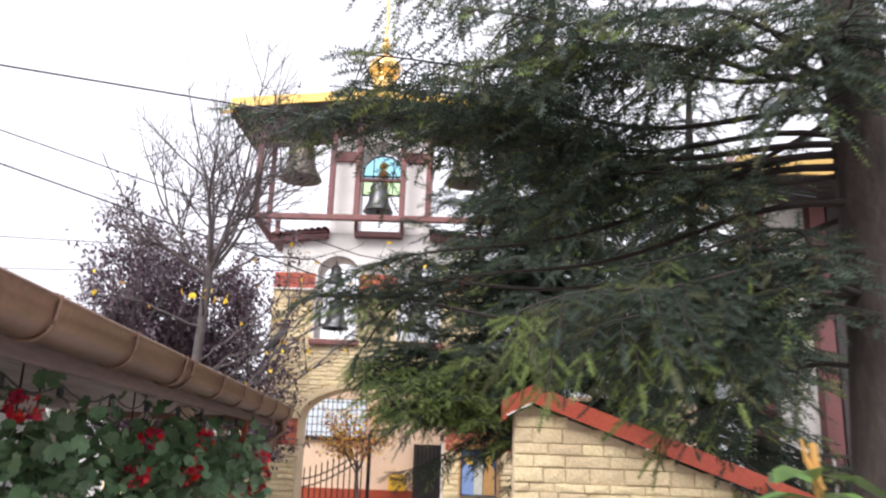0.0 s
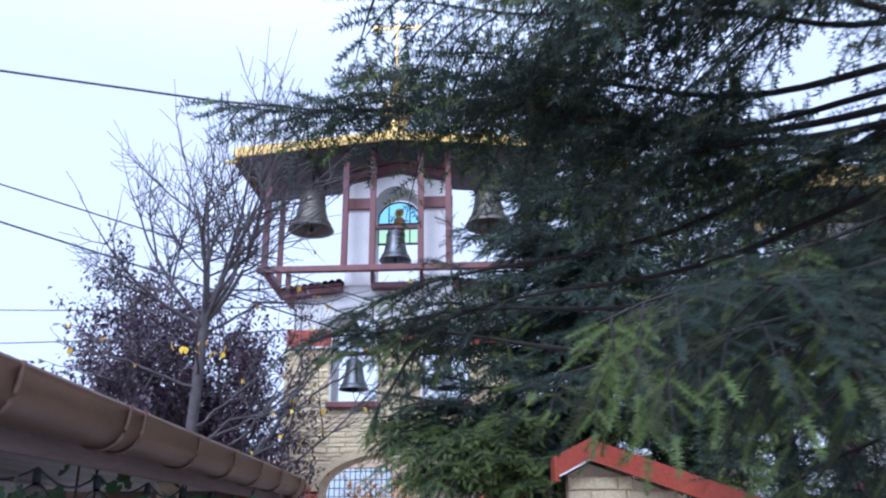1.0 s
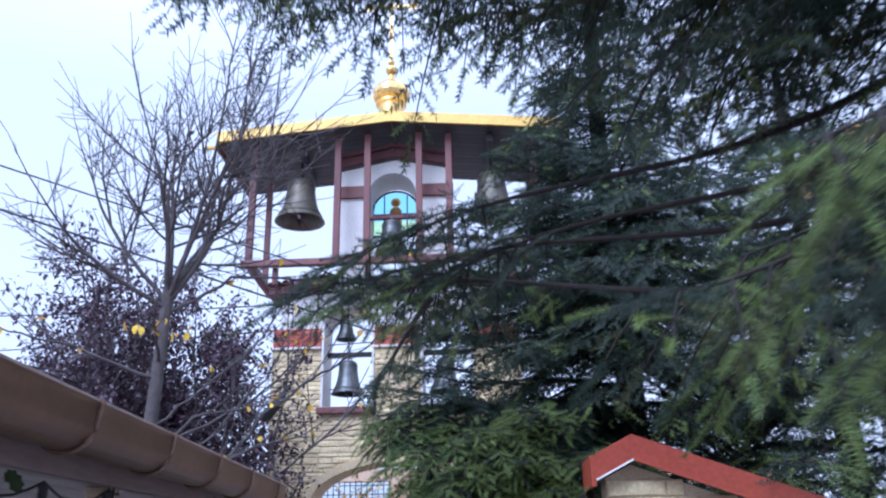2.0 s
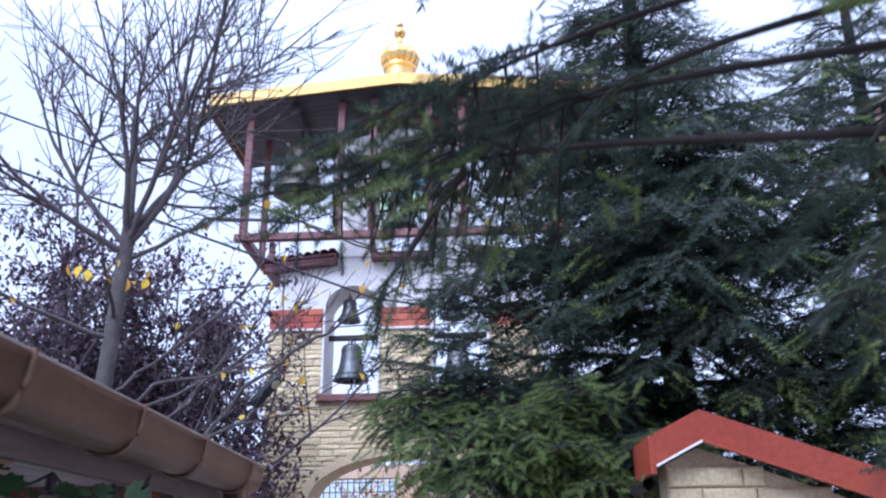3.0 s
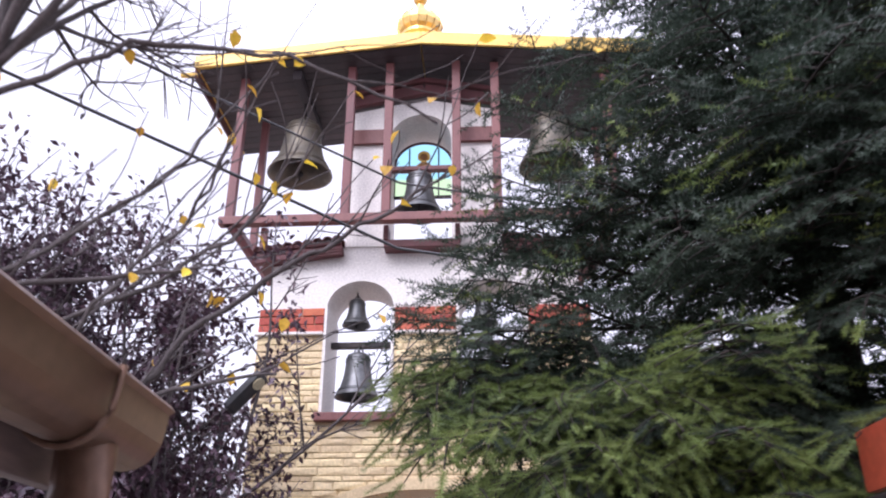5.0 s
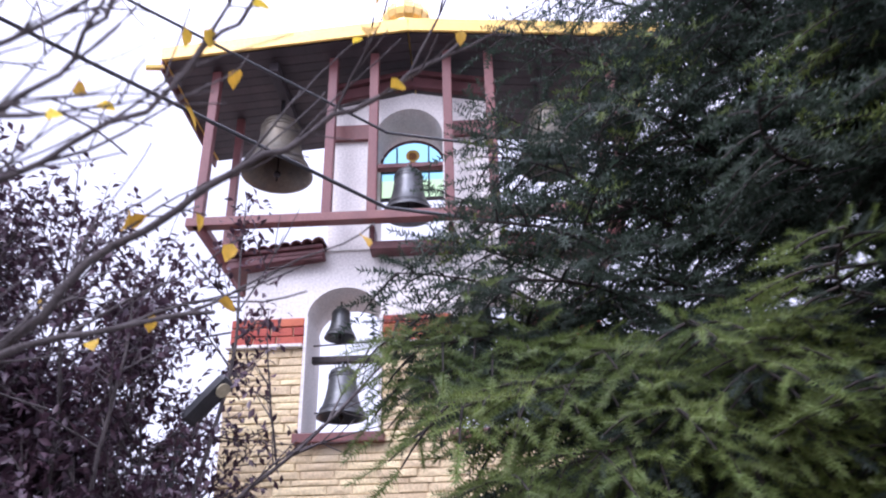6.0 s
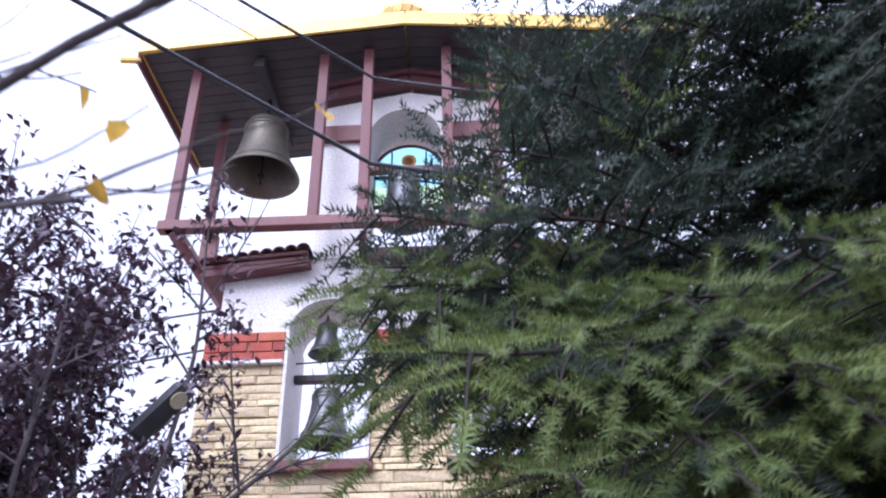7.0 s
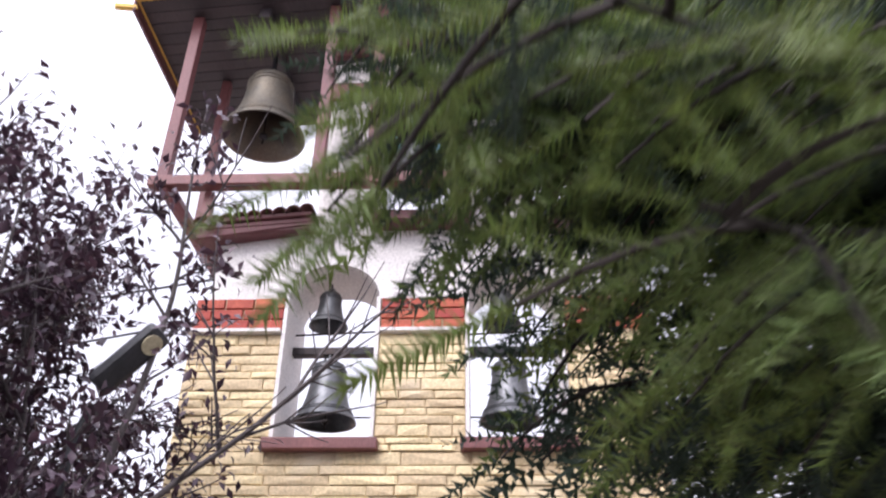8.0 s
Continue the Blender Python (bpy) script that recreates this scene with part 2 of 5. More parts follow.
class Pile:
    """Collects vertex and face arrays, and makes one mesh of them."""
    def __init__(self):
        self.v, self.f, self.m, self.count = [], [], [], 0

    def add(self, verts, faces, material=0):
        self.v.append(verts)
        self.f.append(faces + self.count)
        self.m.append(np.broadcast_to(np.asarray(material), (len(faces),)))
        self.count += len(verts)

    def mesh(self, name, materials, smooth=True):
        v = np.concatenate(self.v).astype(np.float32)
        size = self.f[0].shape[1]
        f = np.concatenate(self.f).astype(np.int32)
        me = bpy.data.meshes.new(name)
        me.vertices.add(len(v))
        me.vertices.foreach_set("co", v.ravel())
        me.loops.add(f.size)
        me.loops.foreach_set("vertex_index", f.ravel())
        me.polygons.add(len(f))
        me.polygons.foreach_set("loop_start", np.arange(0, f.size, size, dtype=np.int32))
        me.polygons.foreach_set("loop_total", np.full(len(f), size, np.int32))
        for m in materials:
            me.materials.append(m)
        me.polygons.foreach_set("material_index", np.concatenate(self.m).astype(np.int32))
        if smooth:
            me.polygons.foreach_set("use_smooth", np.ones(len(f), bool))
        me.update(calc_edges=True)
        return me


def tube(name, points, radius, material, parent=None, label="", sides=8):
    radii = radius if isinstance(radius, (list, tuple, np.ndarray)) else [radius] * len(points)
    pile = Pile()
    pile.add(*tube_arrays(points, radii, sides))
    ob = new(name, pile.mesh(name, [material]))
    ob.parent = parent
    return tagged(ob, label)


def frames_of(direction, up):
    """Unit axes (along, side, over) for arrays of directions."""
    d = direction / (np.linalg.norm(direction, axis=1)[:, None] + 1e-9)
    s = np.cross(d, up)
    s /= np.linalg.norm(s, axis=1)[:, None] + 1e-9
    return d, s, np.cross(s, d)


def scatter(pile, verts, faces, at, direction, up, size, material=0):
    """Sets a small template (x along, y side, z over) at many places at once."""
    d, s, o = frames_of(direction, up)
    w = verts[None, :, :] * size[:, None, None]
    placed = at[:, None, :] + w[..., 0:1] * d[:, None, :] + w[..., 1:2] * s[:, None, :] + w[..., 2:3] * o[:, None, :]
    n = len(verts)
    f = faces[None, :, :] + (np.arange(len(at)) * n)[:, None, None]
    m = np.repeat(np.broadcast_to(np.asarray(material), (len(at),)), len(faces))
    pile.add(placed.reshape(-1, 3), f.reshape(-1, faces.shape[1]), m)


def walled(x0, x1, z0, z1, y0, y1, openings=(), top=None, extra=()):
    """A wall in the xz plane, y0 to y1 thick, with arched openings (left, right, bottom, spring, rise) right through it."""
    xs = {x0, x1, *extra}
    for l, r, b, s, h in openings:
        xs |= {l + (r - l) * (0.5 - 0.5 * math.cos(math.pi * k / 20)) for k in range(21)} if h else {l, r}
    xs = sorted(x for x in xs if x0 - 1e-6 <= x <= x1 + 1e-6)
    high = top or (lambda x: z1)
    bm = bmesh.new()
    for a, b in zip(xs, xs[1:]):
        mid = (a + b) / 2
        cuts = sorted((o for o in openings if o[0] < mid < o[1]), key=lambda o: o[2])

        def crown(o, x):
            if not o[4]:
                return o[3]
            q = (x - (o[0] + o[1]) / 2) / ((o[1] - o[0]) / 2)
            return o[3] + o[4] * math.sqrt(max(0.0, 1 - q * q))
        low = [(z0, z0)]
        up = []
        for o in cuts:
            up.append((o[2], o[2]))
            low.append((crown(o, a), crown(o, b)))
        up.append((high(a), high(b)))
        for (la, lb), (ua, ub) in zip(low, up):
            if min(ua - la, ub - lb) < 1e-4 and max(ua - la, ub - lb) < 1e-3:
                continue
            q = [bm.verts.new(c) for y in (y0, y1) for c in ((a, y, la), (b, y, lb), (b, y, ub), (a, y, ua))]
            for f in ((0, 1, 2, 3), (7, 6, 5, 4), (0, 4, 5, 1), (1, 5, 6, 2), (2, 6, 7, 3), (3, 7, 4, 0)):
                bm.faces.new([q[k] for k in f])
    bmesh.ops.remove_doubles(bm, verts=bm.verts, dist=1e-5)
    return bm


def rough_block(seed, bevel=0.12, wobble=0.1):
    """A hewn unit block, -0.5 to 0.5, its face turned to -y, to be scaled."""
    rng = random.Random(seed)
    bm = bmesh.new()
    inner = 0.5 - bevel * 0.35
    corners = [(-0.5, -0.5), (0.5, -0.5), (0.5, 0.5), (-0.5, 0.5)]
    back = [bm.verts.new((x, 0.5, z)) for x, z in corners]
    side = [bm.verts.new((x * (1 - 0.02 * rng.random()), -0.1 - 0.15 * rng.random(), z * (1 - 0.08 * rng.random()))) for x, z in corners]
    face = [bm.verts.new((x / 0.5 * (inner - wobble * 0.25 * rng.random()), -0.5 + wobble * rng.random() * 2.5, z / 0.5 * (inner - wobble * rng.random()))) for x, z in corners]
    mid = bm.verts.new((0.2 * (rng.random() - 0.5), -0.5 - wobble * rng.random(), 0.2 * (rng.random() - 0.5)))
    for a, b in ((back, side), (side, face)):
        for k in range(4):
            bm.faces.new((a[k], a[(k + 1) % 4], b[(k + 1) % 4], b[k]))
    for k in range(4):
        bm.faces.new((face[k], face[(k + 1) % 4], mid))
    bmesh.ops.recalc_face_normals(bm, faces=bm.faces)
    return bm


STONES = [mesh_of(rough_block(k), "stone", STONE) for k in range(9)]
BRICKS = [mesh_of(rough_block(40 + k, 0.05, 0.03), "brick", BRICK) for k in range(4)]


def courses(name, meshes, parent, z0, z1, height, gap, widths, spans, y, depth, rng, limit=300, uneven=0.0):
    """Lays pieces in courses on a wall's face at y. spans(z low, z high) gives the free stretches of a course. Past limit, the rest is one part."""
    rows = max(1, round((z1 - z0) / height))
    marks = np.cumsum([0] + [rng.uniform(1 - uneven, 1 + uneven) for _ in range(rows)])
    marks = z0 + marks / marks[-1] * (z1 - z0)
    made, rest = 0, Pile()
    for r in range(rows):
        lo, hi = marks[r], marks[r + 1]
        step = hi - lo
        for a, b in spans(lo, hi):
            x, first = a, True
            while x < b - 0.03:
                w = rng.uniform(*widths)
                if first and r % 2:
                    w *= rng.uniform(0.45, 0.7)
                first = False
                if b - x - w < widths[0] * 0.5:
                    w = b - x
                jut = depth * rng.uniform(0.75, 1.3 if uneven else 1.1)
                me = meshes[rng.randrange(len(meshes))]
                size = (w - gap, jut, step - gap * rng.uniform(0.7, 1.3))
                place = (x + w / 2, y - jut / 2 + 0.012, (lo + hi) / 2)
                if made < limit:
                    ob = new(name, me)
                    ob.parent, ob.location, ob.scale = parent, place, size
                    made += 1
                else:
                    v = np.array([c.co for c in me.vertices]) * size + place
                    for f in me.polygons:
                        q = list(f.vertices)
                        rest.add(v[q], np.array([[0, 1, 2], [0, 2, 3]][:len(q) - 2]))
                x += w
    if rest.count:
        ob = new("masonry", rest.mesh("masonry", [meshes[0].materials[0]], smooth=False))
        ob.parent = parent
        tagged(ob, kind="stuff")


# ---- ground ----
gb = bmesh.new()
bmesh.ops.create_grid(gb, x_segments=8, y_segments=8, size=600)
tagged(part("ground", gb, GROUND), "grey worn concrete paving of the church yard", "ground", kind="structure")

# ---- bell tower ----
XC, YF, YB = -1.14, 13.0, 13.6
WIN = [(-2.15, -1.47, 3.33, 4.36, 0.34), (-0.82, -0.14, 3.33, 4.36, 0.34)]
XU, XN = -1.18, -1.22
GATE = (XC - 1.12, XC + 1.12, -0.2, 2.1, 0.52)
BX0, BX1 = -2.84, 0.5
tower = thing("bell_tower", "sandstone and white rendered bell tower with gold-edged timber belfry", "bell tower")


def gate_span(lo, hi, x0, x1):
    """The stretches of a course that the gate and the two windows leave free."""
    z = (lo + hi) / 2
    cuts = []
    for l, r, b, s, h in (GATE, *WIN):
        if b < z < s + h:
            c, half = (l + r) / 2, (r - l) / 2
            if z > s:
                half *= math.sqrt(max(0.0, 1 - ((z - s) / h) ** 2))
            cuts.append((c - half - 0.015, c + half + 0.015))
    free, x = [], x0
    for a, b in sorted(cuts):
        if a - x > 0.04:
            free.append((x, a))
        x = b
    if x1 - x > 0.04:
        free.append((x, x1))
    return free


part("lower_wall", walled(BX0, BX1, 0, 4.41, YF + 0.03, YB, (GATE, *[(l, r, b, 4.41, 0) for l, r, b, s, h in WIN])), MORTAR, tower)
part("white_wall", walled(BX0 + 0.1, BX1 - 0.1, 4.41, 5.08, YF + 0.02, YB, [(l, r, 4.4, 4.412, 0.29) for l, r, b, s, h in WIN]), WHITE, tower, "white rendered wall above the brick band")
NICHE = (XN - 0.34, XN + 0.34, 5.13, 6.36, 0.34)
part("upper_wall", walled(XU - 0.82, XU + 0.82, 5.08, 6.88, YF, YB - 0.002, (NICHE,), top=lambda x: 6.9 - 0.2 * abs(x - XU), extra=(XU,)), WHITE, tower, "white rendered upper wall with an arched opening")
for l, r, b, s, h in WIN:
    for x in (l, r):
        part("window_jamb", block(x - 0.014, x + 0.014, YF - 0.012, YB + 0.01, b, 4.41, 0.003), WHITE, tower)
    part("window_sill", block(l - 0.05, r + 0.05, YF - 0.07, YB + 0.02, 3.25, 3.33, 0.008), REDWOOD, tower, "dark red painted sill")
# arch rim of the gate, a band of pale stone
rim = bmesh.new()
prev = None
for k in range(33):
    a = math.pi * k / 32
    quad = []
    for grow in (0.0, 0.1):
        x, z = XC - (1.12 + grow) * math.cos(a), 2.1 + (0.52 + grow) * math.sin(a)
        quad += [rim.verts.new((x, YF - 0.02, z)), rim.verts.new((x, YB + 0.01, z))]
    if prev:
        for i, j in ((0, 1), (1, 3), (3, 2), (2, 0)):
            rim.faces.new((prev[i], prev[j], quad[j], quad[i]))
    prev = quad
bmesh.ops.recalc_face_normals(rim, faces=rim.faces)
part("gate_arch_rim", rim, STONE, tower)
# niche: stained glass lunette set back, with its frame
GY = YB - 0.12


def lunette(name, x0, x1, z0, spring, rise, y0, y1, material, parent, label=""):
    bm = bmesh.new()
    c, half = (x0 + x1) / 2, (x1 - x0) / 2
    ring = [(x0, z0), (x1, z0)] + [(c + half * math.cos(math.pi * k / 24), spring + rise * math.sin(math.pi * k / 24)) for k in range(25)]
    front = bm.faces.new([bm.verts.new((x, y0, z)) for x, z in ring])
    ext = bmesh.ops.extrude_face_region(bm, geom=[front])
    for v in ext["geom"]:
        if isinstance(v, bmesh.types.BMVert):
            v.co.y = y1
    bmesh.ops.recalc_face_normals(bm, faces=bm.faces)
    return part(name, bm, material, parent, label)


pane = lunette("stained_glass", XN - 0.345, XN + 0.345, 6.14, 6.3, 0.32, GY, GY + 0.015, SKYBLUE, tower, "stained glass lunette in blue and green")
part("green_glass", block(XN - 0.345, XN + 0.345, GY, GY + 0.015, 5.9, 6.139), GRASSGLASS, pane)
lunette("robed_shape", XN - 0.09, XN + 0.09, 5.92, 6.28, 0.08, GY - 0.016, GY - 0.009, SKINGLASS, pane)
part("halo_shape", lathe([(0.075, 0), (0.075, 0.006)], 24), GOLD, pane).matrix_basis = pose(XN, GY - 0.012, 6.43, 90)
part("face_shape", lathe([(0.045, 0), (0.045, 0.006)], 20), SKINGLASS, pane).matrix_basis = pose(XN, GY - 0.02, 6.42, 90)
for x in (XN - 0.34, XN - 0.17, XN + 0.17, XN + 0.34):
    part("glazing_bar", block(x - 0.008, x + 0.008, GY - 0.02, GY + 0.02, 5.9, 6.36 if abs(x - XN) > 0.2 else 6.54), IRON, pane)
for z in (5.9, 6.24):
    part("glazing_bar", block(XN - 0.345, XN + 0.345, GY - 0.022, GY + 0.022, z - 0.012, z + 0.012), IRON, pane)
ring = [(XN + 0.34 * math.cos(math.pi * k / 20), GY - 0.01, 6.3 + 0.315 * math.sin(math.pi * k / 20)) for k in range(21)]
tube("glazing_rim", ring, 0.016, DARKRED, pane)
part("bell_beam", block(XN - 0.36, XN + 0.36, YF + 0.02, YF + 0.1, 6., 6.05, 0.005), REDWOOD, tower)
# ledge below the niche
tray = thing("ledge_box", "", "")
tray.parent = tower
part("ledge_floor", block(XU - 0.39, XU + 0.39, YF - 0.16, YF + 0.05, 5., 5.08, 0.006), DARKRED, tray)
for s in (-1, 1):
    part("ledge_side", block(XU + s * 0.37 - 0.025, XU + s * 0.37 + 0.025, YF - 0.18, YF + 0.02, 5.08, 5.24, 0.005), DARKRED, tray)
# belts and chevron trim on the upper wall
for s in (-1, 1):
    xa, xb = sorted((XU + s * 0.36, XU + s * 0.84))
    part("wall_belt", block(xa, xb, YF - 0.05, YF - 0.002, 6.31, 6.49, 0.006), REDWOOD, tower)
    for k, (dz, w) in enumerate(((0.1, 0.13), (0.21, 0.06))):
        part("chevron_trim", beam((XU, YF - 0.04 - 0.03 * k, 6.9 + dz), (XU + s * 0.86, YF - 0.04 - 0.03 * k, 6.73 + dz), 0.07, w), DARKRED, tower)
# belfry posts and rails
PY = 12.7


def soffit(x):
    return 7.21 - 0.088 * abs(x - XU)


for x in (XU - 1.98, XU - 0.78, XU - 0.36, XU + 0.37, XU + 0.79, XU + 1.98):
    part("post", block(x - 0.045, x + 0.045, PY - 0.045, PY + 0.045, 5.21 if abs(x - XU) > 1 else 5.3, soffit(x) - 0.01, 0.008), REDWOOD, tower)
for x in (XU - 1.96, XU + 1.96):
    part("back_post", block(x - 0.04, x + 0.04, 13.46, 13.54, 5.21, soffit(x) - 0.01, 0.008), REDWOOD, tower)
    part("side_rail", block(x - 0.04, x + 0.04, PY + 0.05, 13.46, 5.21, 5.3, 0.008), REDWOOD, tower)
    s = 1 if x > XU else -1
    part("strut", beam((x, PY, 5.21), (XU + s * 1.72, 12.98, 4.88), 0.07, 0.07), REDWOOD, tower)
    part("strut", beam((x, 13.5, 5.21), (XU + s * 1.72, 13.5, 4.88), 0.07, 0.07), REDWOOD, tower)
    part("strut_foot", beam((XU + s * 1.74, 12.96, 4.92), (XU + s * 1.45, 12.96, 4.96), 0.06, 0.06), REDWOOD, tower)
    part("hanger_post", block(XU + s * 1.62 - 0.035, XU + s * 1.62 + 0.035, PY + 0.05, PY + 0.12, 4.98, 5.21, 0.006), REDWOOD, tower)
part("front_rail", block(XU - 2.08, XU + 2.08, PY - 0.055, PY + 0.055, 5.21, 5.3, 0.008), REDWOOD, tower)
for s in (-1, 1):
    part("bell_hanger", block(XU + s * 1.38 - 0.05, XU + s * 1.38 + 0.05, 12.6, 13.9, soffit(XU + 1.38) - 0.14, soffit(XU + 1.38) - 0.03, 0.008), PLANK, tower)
# roof: shallow gable with boarded underside and gold edge
RX, RY0, RY1 = 2.45, 12.42, 14.22
roof = thing("roof", "", "")
roof.parent = tower
tagged(roof, "shallow gabled roof with dark boarded underside and gold edge")
for s in (-1, 1):
    sheet = bmesh.new()
    for a, b in (((0, 7.27), (RX, 7.)),):
        v = [sheet.verts.new((XU + s * x, y, z + dz)) for dz in (0, 0.09) for y in (RY0 + 0.02, RY1) for x, z in (a, b)]
        for f in ((0, 1, 3, 2), (4, 6, 7, 5), (0, 2, 6, 4), (1, 5, 7, 3), (0, 4, 5, 1), (2, 3, 7, 6)):
            sheet.faces.new([v[k] for k in f])
    bmesh.ops.recalc_face_normals(sheet, faces=sheet.faces)
    part("roof_sheet", sheet, GOLD, roof)
    for k in range(14):
        y0 = RY0 + 0.03 + k * 0.127
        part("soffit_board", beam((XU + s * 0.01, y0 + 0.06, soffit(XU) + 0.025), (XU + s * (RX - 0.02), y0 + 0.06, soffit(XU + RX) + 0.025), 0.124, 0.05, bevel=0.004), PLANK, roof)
    for y, name in ((RY0, "front_fascia"), (RY1, "back_fascia")):
        part(name, beam((XU, y, 7.305), (XU + s * (RX + 0.03), y, 7.08), 0.03, 0.16, bevel=0.005), GOLD, roof)
    part("side_fascia", block(XU + s * (RX + 0.015) - 0.014, XU + s * (RX + 0.015) + 0.014, RY0 + 0.02, RY1, 6.9, 7.1, 0.004), DARKRED, roof)
part("gutter_spout", beam((XU - RX, RY0 + 0.05, 6.95), (XU - RX - 0.16, RY0 - 0.02, 6.9), 0.05, 0.05), GOLD, roof)
# gilded cupola and cross
cup = thing("cupola", "", "")
cup.parent = tower
tagged(cup, "gilded onion cupola with a gold cross")
CY = 13.32
part("drum", lathe([(0.2, 7.33), (0.2, 7.97), (0.235, 8.), (0.235, 8.04)], 24, at=(XU - 0.1, CY, 0)), DOMEGOLD, cup)
part("dome", lathe([(0.2, 8.04), (0.255, 8.1), (0.28, 8.18), (0.27, 8.25), (0.21, 8.33), (0.13, 8.39), (0.065, 8.46), (0.045, 8.54)], 16, at=(XU - 0.1, CY, 0)), DOMEGOLD, cup)
for k in range(16):
    a = 2 * math.pi * k / 16
    tube("dome_rib", [(XU - 0.1 + r * math.cos(a), CY + r * math.sin(a), z) for r, z in ((0.205, 8.04), (0.26, 8.1), (0.284, 8.18), (0.274, 8.25), (0.215, 8.33), (0.135, 8.395))], 0.009, DOMEGOLD, cup, sides=5)
for z, r in ((8.52, 0.05), (8.64, 0.085), (8.78, 0.05)):
    part("knob", lathe([(r * math.sin(math.pi * q / 10) + 0.004, z - r * math.cos(math.pi * q / 10)) for q in range(11)], 20, at=(XU - 0.1, CY, 0)), DOMEGOLD, cup, smooth=True)
cross = part("cross", block(XU - 0.1 - 0.024, XU - 0.1 + 0.024, CY - 0.015, CY + 0.015, 8.56, 10.14, 0.006), DOMEGOLD, cup)
part("cross_arm", block(XU - 0.1 - 0.36, XU - 0.1 + 0.36, CY - 0.014, CY + 0.014, 9.81, 9.86, 0.006), DOMEGOLD, cross)
for x, z in ((-0.36, 9.835), (0.36, 9.835), (0, 10.14)):
    for dx, dz in ((0.0, 0.045), (0.0, -0.045), (0.045 if x >= 0 else -0.045, 0)):
        part("trefoil", lathe([(0.03, -0.012), (0.03, 0.012)], 14), DOMEGOLD, cross).matrix_basis = pose(XU - 0.1 + x + dx, CY, z + dz, 90)
# tiled shoulders either side of the upper wall
for s in (-1, 1):
    cap = thing("shoulder_roof", "", "")
    cap.parent = tower
    tagged(cap, "short pent roof of dark red clay tiles")
    part("shoulder_board", beam((XU + s * 0.83, YF + 0.3, 5.030), (XU + s * 1.72, YF + 0.3, 4.910), 0.84, 0.1), DARKRED, cap)
    for q in range(3):
        part("shoulder_moulding", beam((XU + s * 0.83, YF - 0.13 + 0.02 * q, 5.070 - 0.05 * q), (XU + s * 1.74, YF - 0.13 + 0.02 * q, 5. - 0.05 * q), 0.035, 0.04), DARKRED, cap)
    for k in range(9):
        x = XU + s * (0.87 + k * 0.102)
        z = 5.130 - 0.135 * (abs(x - XU) - 0.83)
        bm = bmesh.new()
        arch = [(x + 0.056 * math.cos(math.pi * q / 6), z + 0.05 * math.sin(math.pi * q / 6)) for q in range(7)]
        rows = [[bm.verts.new((xx, yy, zz + dz)) for xx, zz in arch] for yy, dz in ((YF - 0.17, -0.03), (YF + 0.3, 0.03), (YF + 0.77, -0.03))]
        inner = [[bm.verts.new((x + (v.co.x - x) * 0.75, v.co.y, z + (v.co.z - z) * 0.75 - 0.006)) for v in row] for row in rows]
        for g in (rows, inner):
            for p, q2 in zip(g, g[1:]):
                for i in range(6):
                    bm.faces.new((p[i], p[i + 1], q2[i + 1], q2[i]))
        for i in range(6):
            bm.faces.new((rows[0][i], inner[0][i], inner[0][i + 1], rows[0][i + 1]))
        bmesh.ops.recalc_face_normals(bm, faces=bm.faces)
        part("roof_tile", bm, TILE, cap, smooth=True)


# ---- bells ----
def bell(label, at, radius, height, material, hang):
    """A cast bell whose rim is at at[2], with crown loops, hanger up to hang, clapper."""
    ob = thing("bell", label, "bell", at, group="bells of the tower")
    r, h = radius, height
    outer = [(1.0, 0), (0.985, 0.03), (0.9, 0.1), (0.78, 0.22), (0.68, 0.38), (0.61, 0.56), (0.565, 0.75), (0.55, 0.88), (0.5, 0.95), (0.36, 0.99), (0.12, 1.0)]
    inner = [(0.1, 0.93), (0.45, 0.9), (0.5, 0.75), (0.54, 0.56), (0.61, 0.38), (0.71, 0.22), (0.84, 0.1), (0.93, 0.02), (1.0, 0)]
    bm = lathe([(a * r, b * h) for a, b in outer[::-1]] [::-1] , 40, close=False)
    lathe([(a * r, b * h) for a, b in inner], 40, bm, close=False)
    bmesh.ops.remove_doubles(bm, verts=bm.verts, dist=1e-5)
    bmesh.ops.recalc_face_normals(bm, faces=bm.faces)
    body = part("bell_body", bm, material, ob, smooth=True)
    for z, a in ((0.13, 0.875), (0.17, 0.835), (0.8, 0.565), (0.86, 0.56)):
        ring = [(a * r * math.cos(2 * math.pi * k / 36), a * r * math.sin(2 * math.pi * k / 36), z * h) for k in range(37)]
        tube("moulding", ring, 0.012 * r + 0.003, material, body, sides=6)
    for a in (0, 90):
        loop = [(0.2 * r * math.cos(radians(a)) * math.cos(math.pi * k / 12), 0.2 * r * math.sin(radians(a)) * math.cos(math.pi * k / 12), h * (0.99 + 0.16 * math.sin(math.pi * k / 12))) for k in range(13)]
        tube("crown_loop", loop, 0.045 * r, material, ob)
    tube("hanger", [(0, 0, h * 1.1), (0, 0, max(hang - at[2], h * 1.12))], 0.06 * r, IRON, ob)
    clap = tube("clapper", [(0, 0, h * 0.9), (0, 0, h * 0.1), (0, 0, -0.1 * h)], [0.02 * r, 0.025 * r, 0.03 * r], IRON, ob)
    part("clapper_ball", lathe([(0.1 * r * math.sin(math.pi * q / 8) + 0.002, -0.1 * r * math.cos(math.pi * q / 8)) for q in range(9)], 14), IRON, clap, smooth=True).location = (0, 0, 0.02 * h)
    return ob


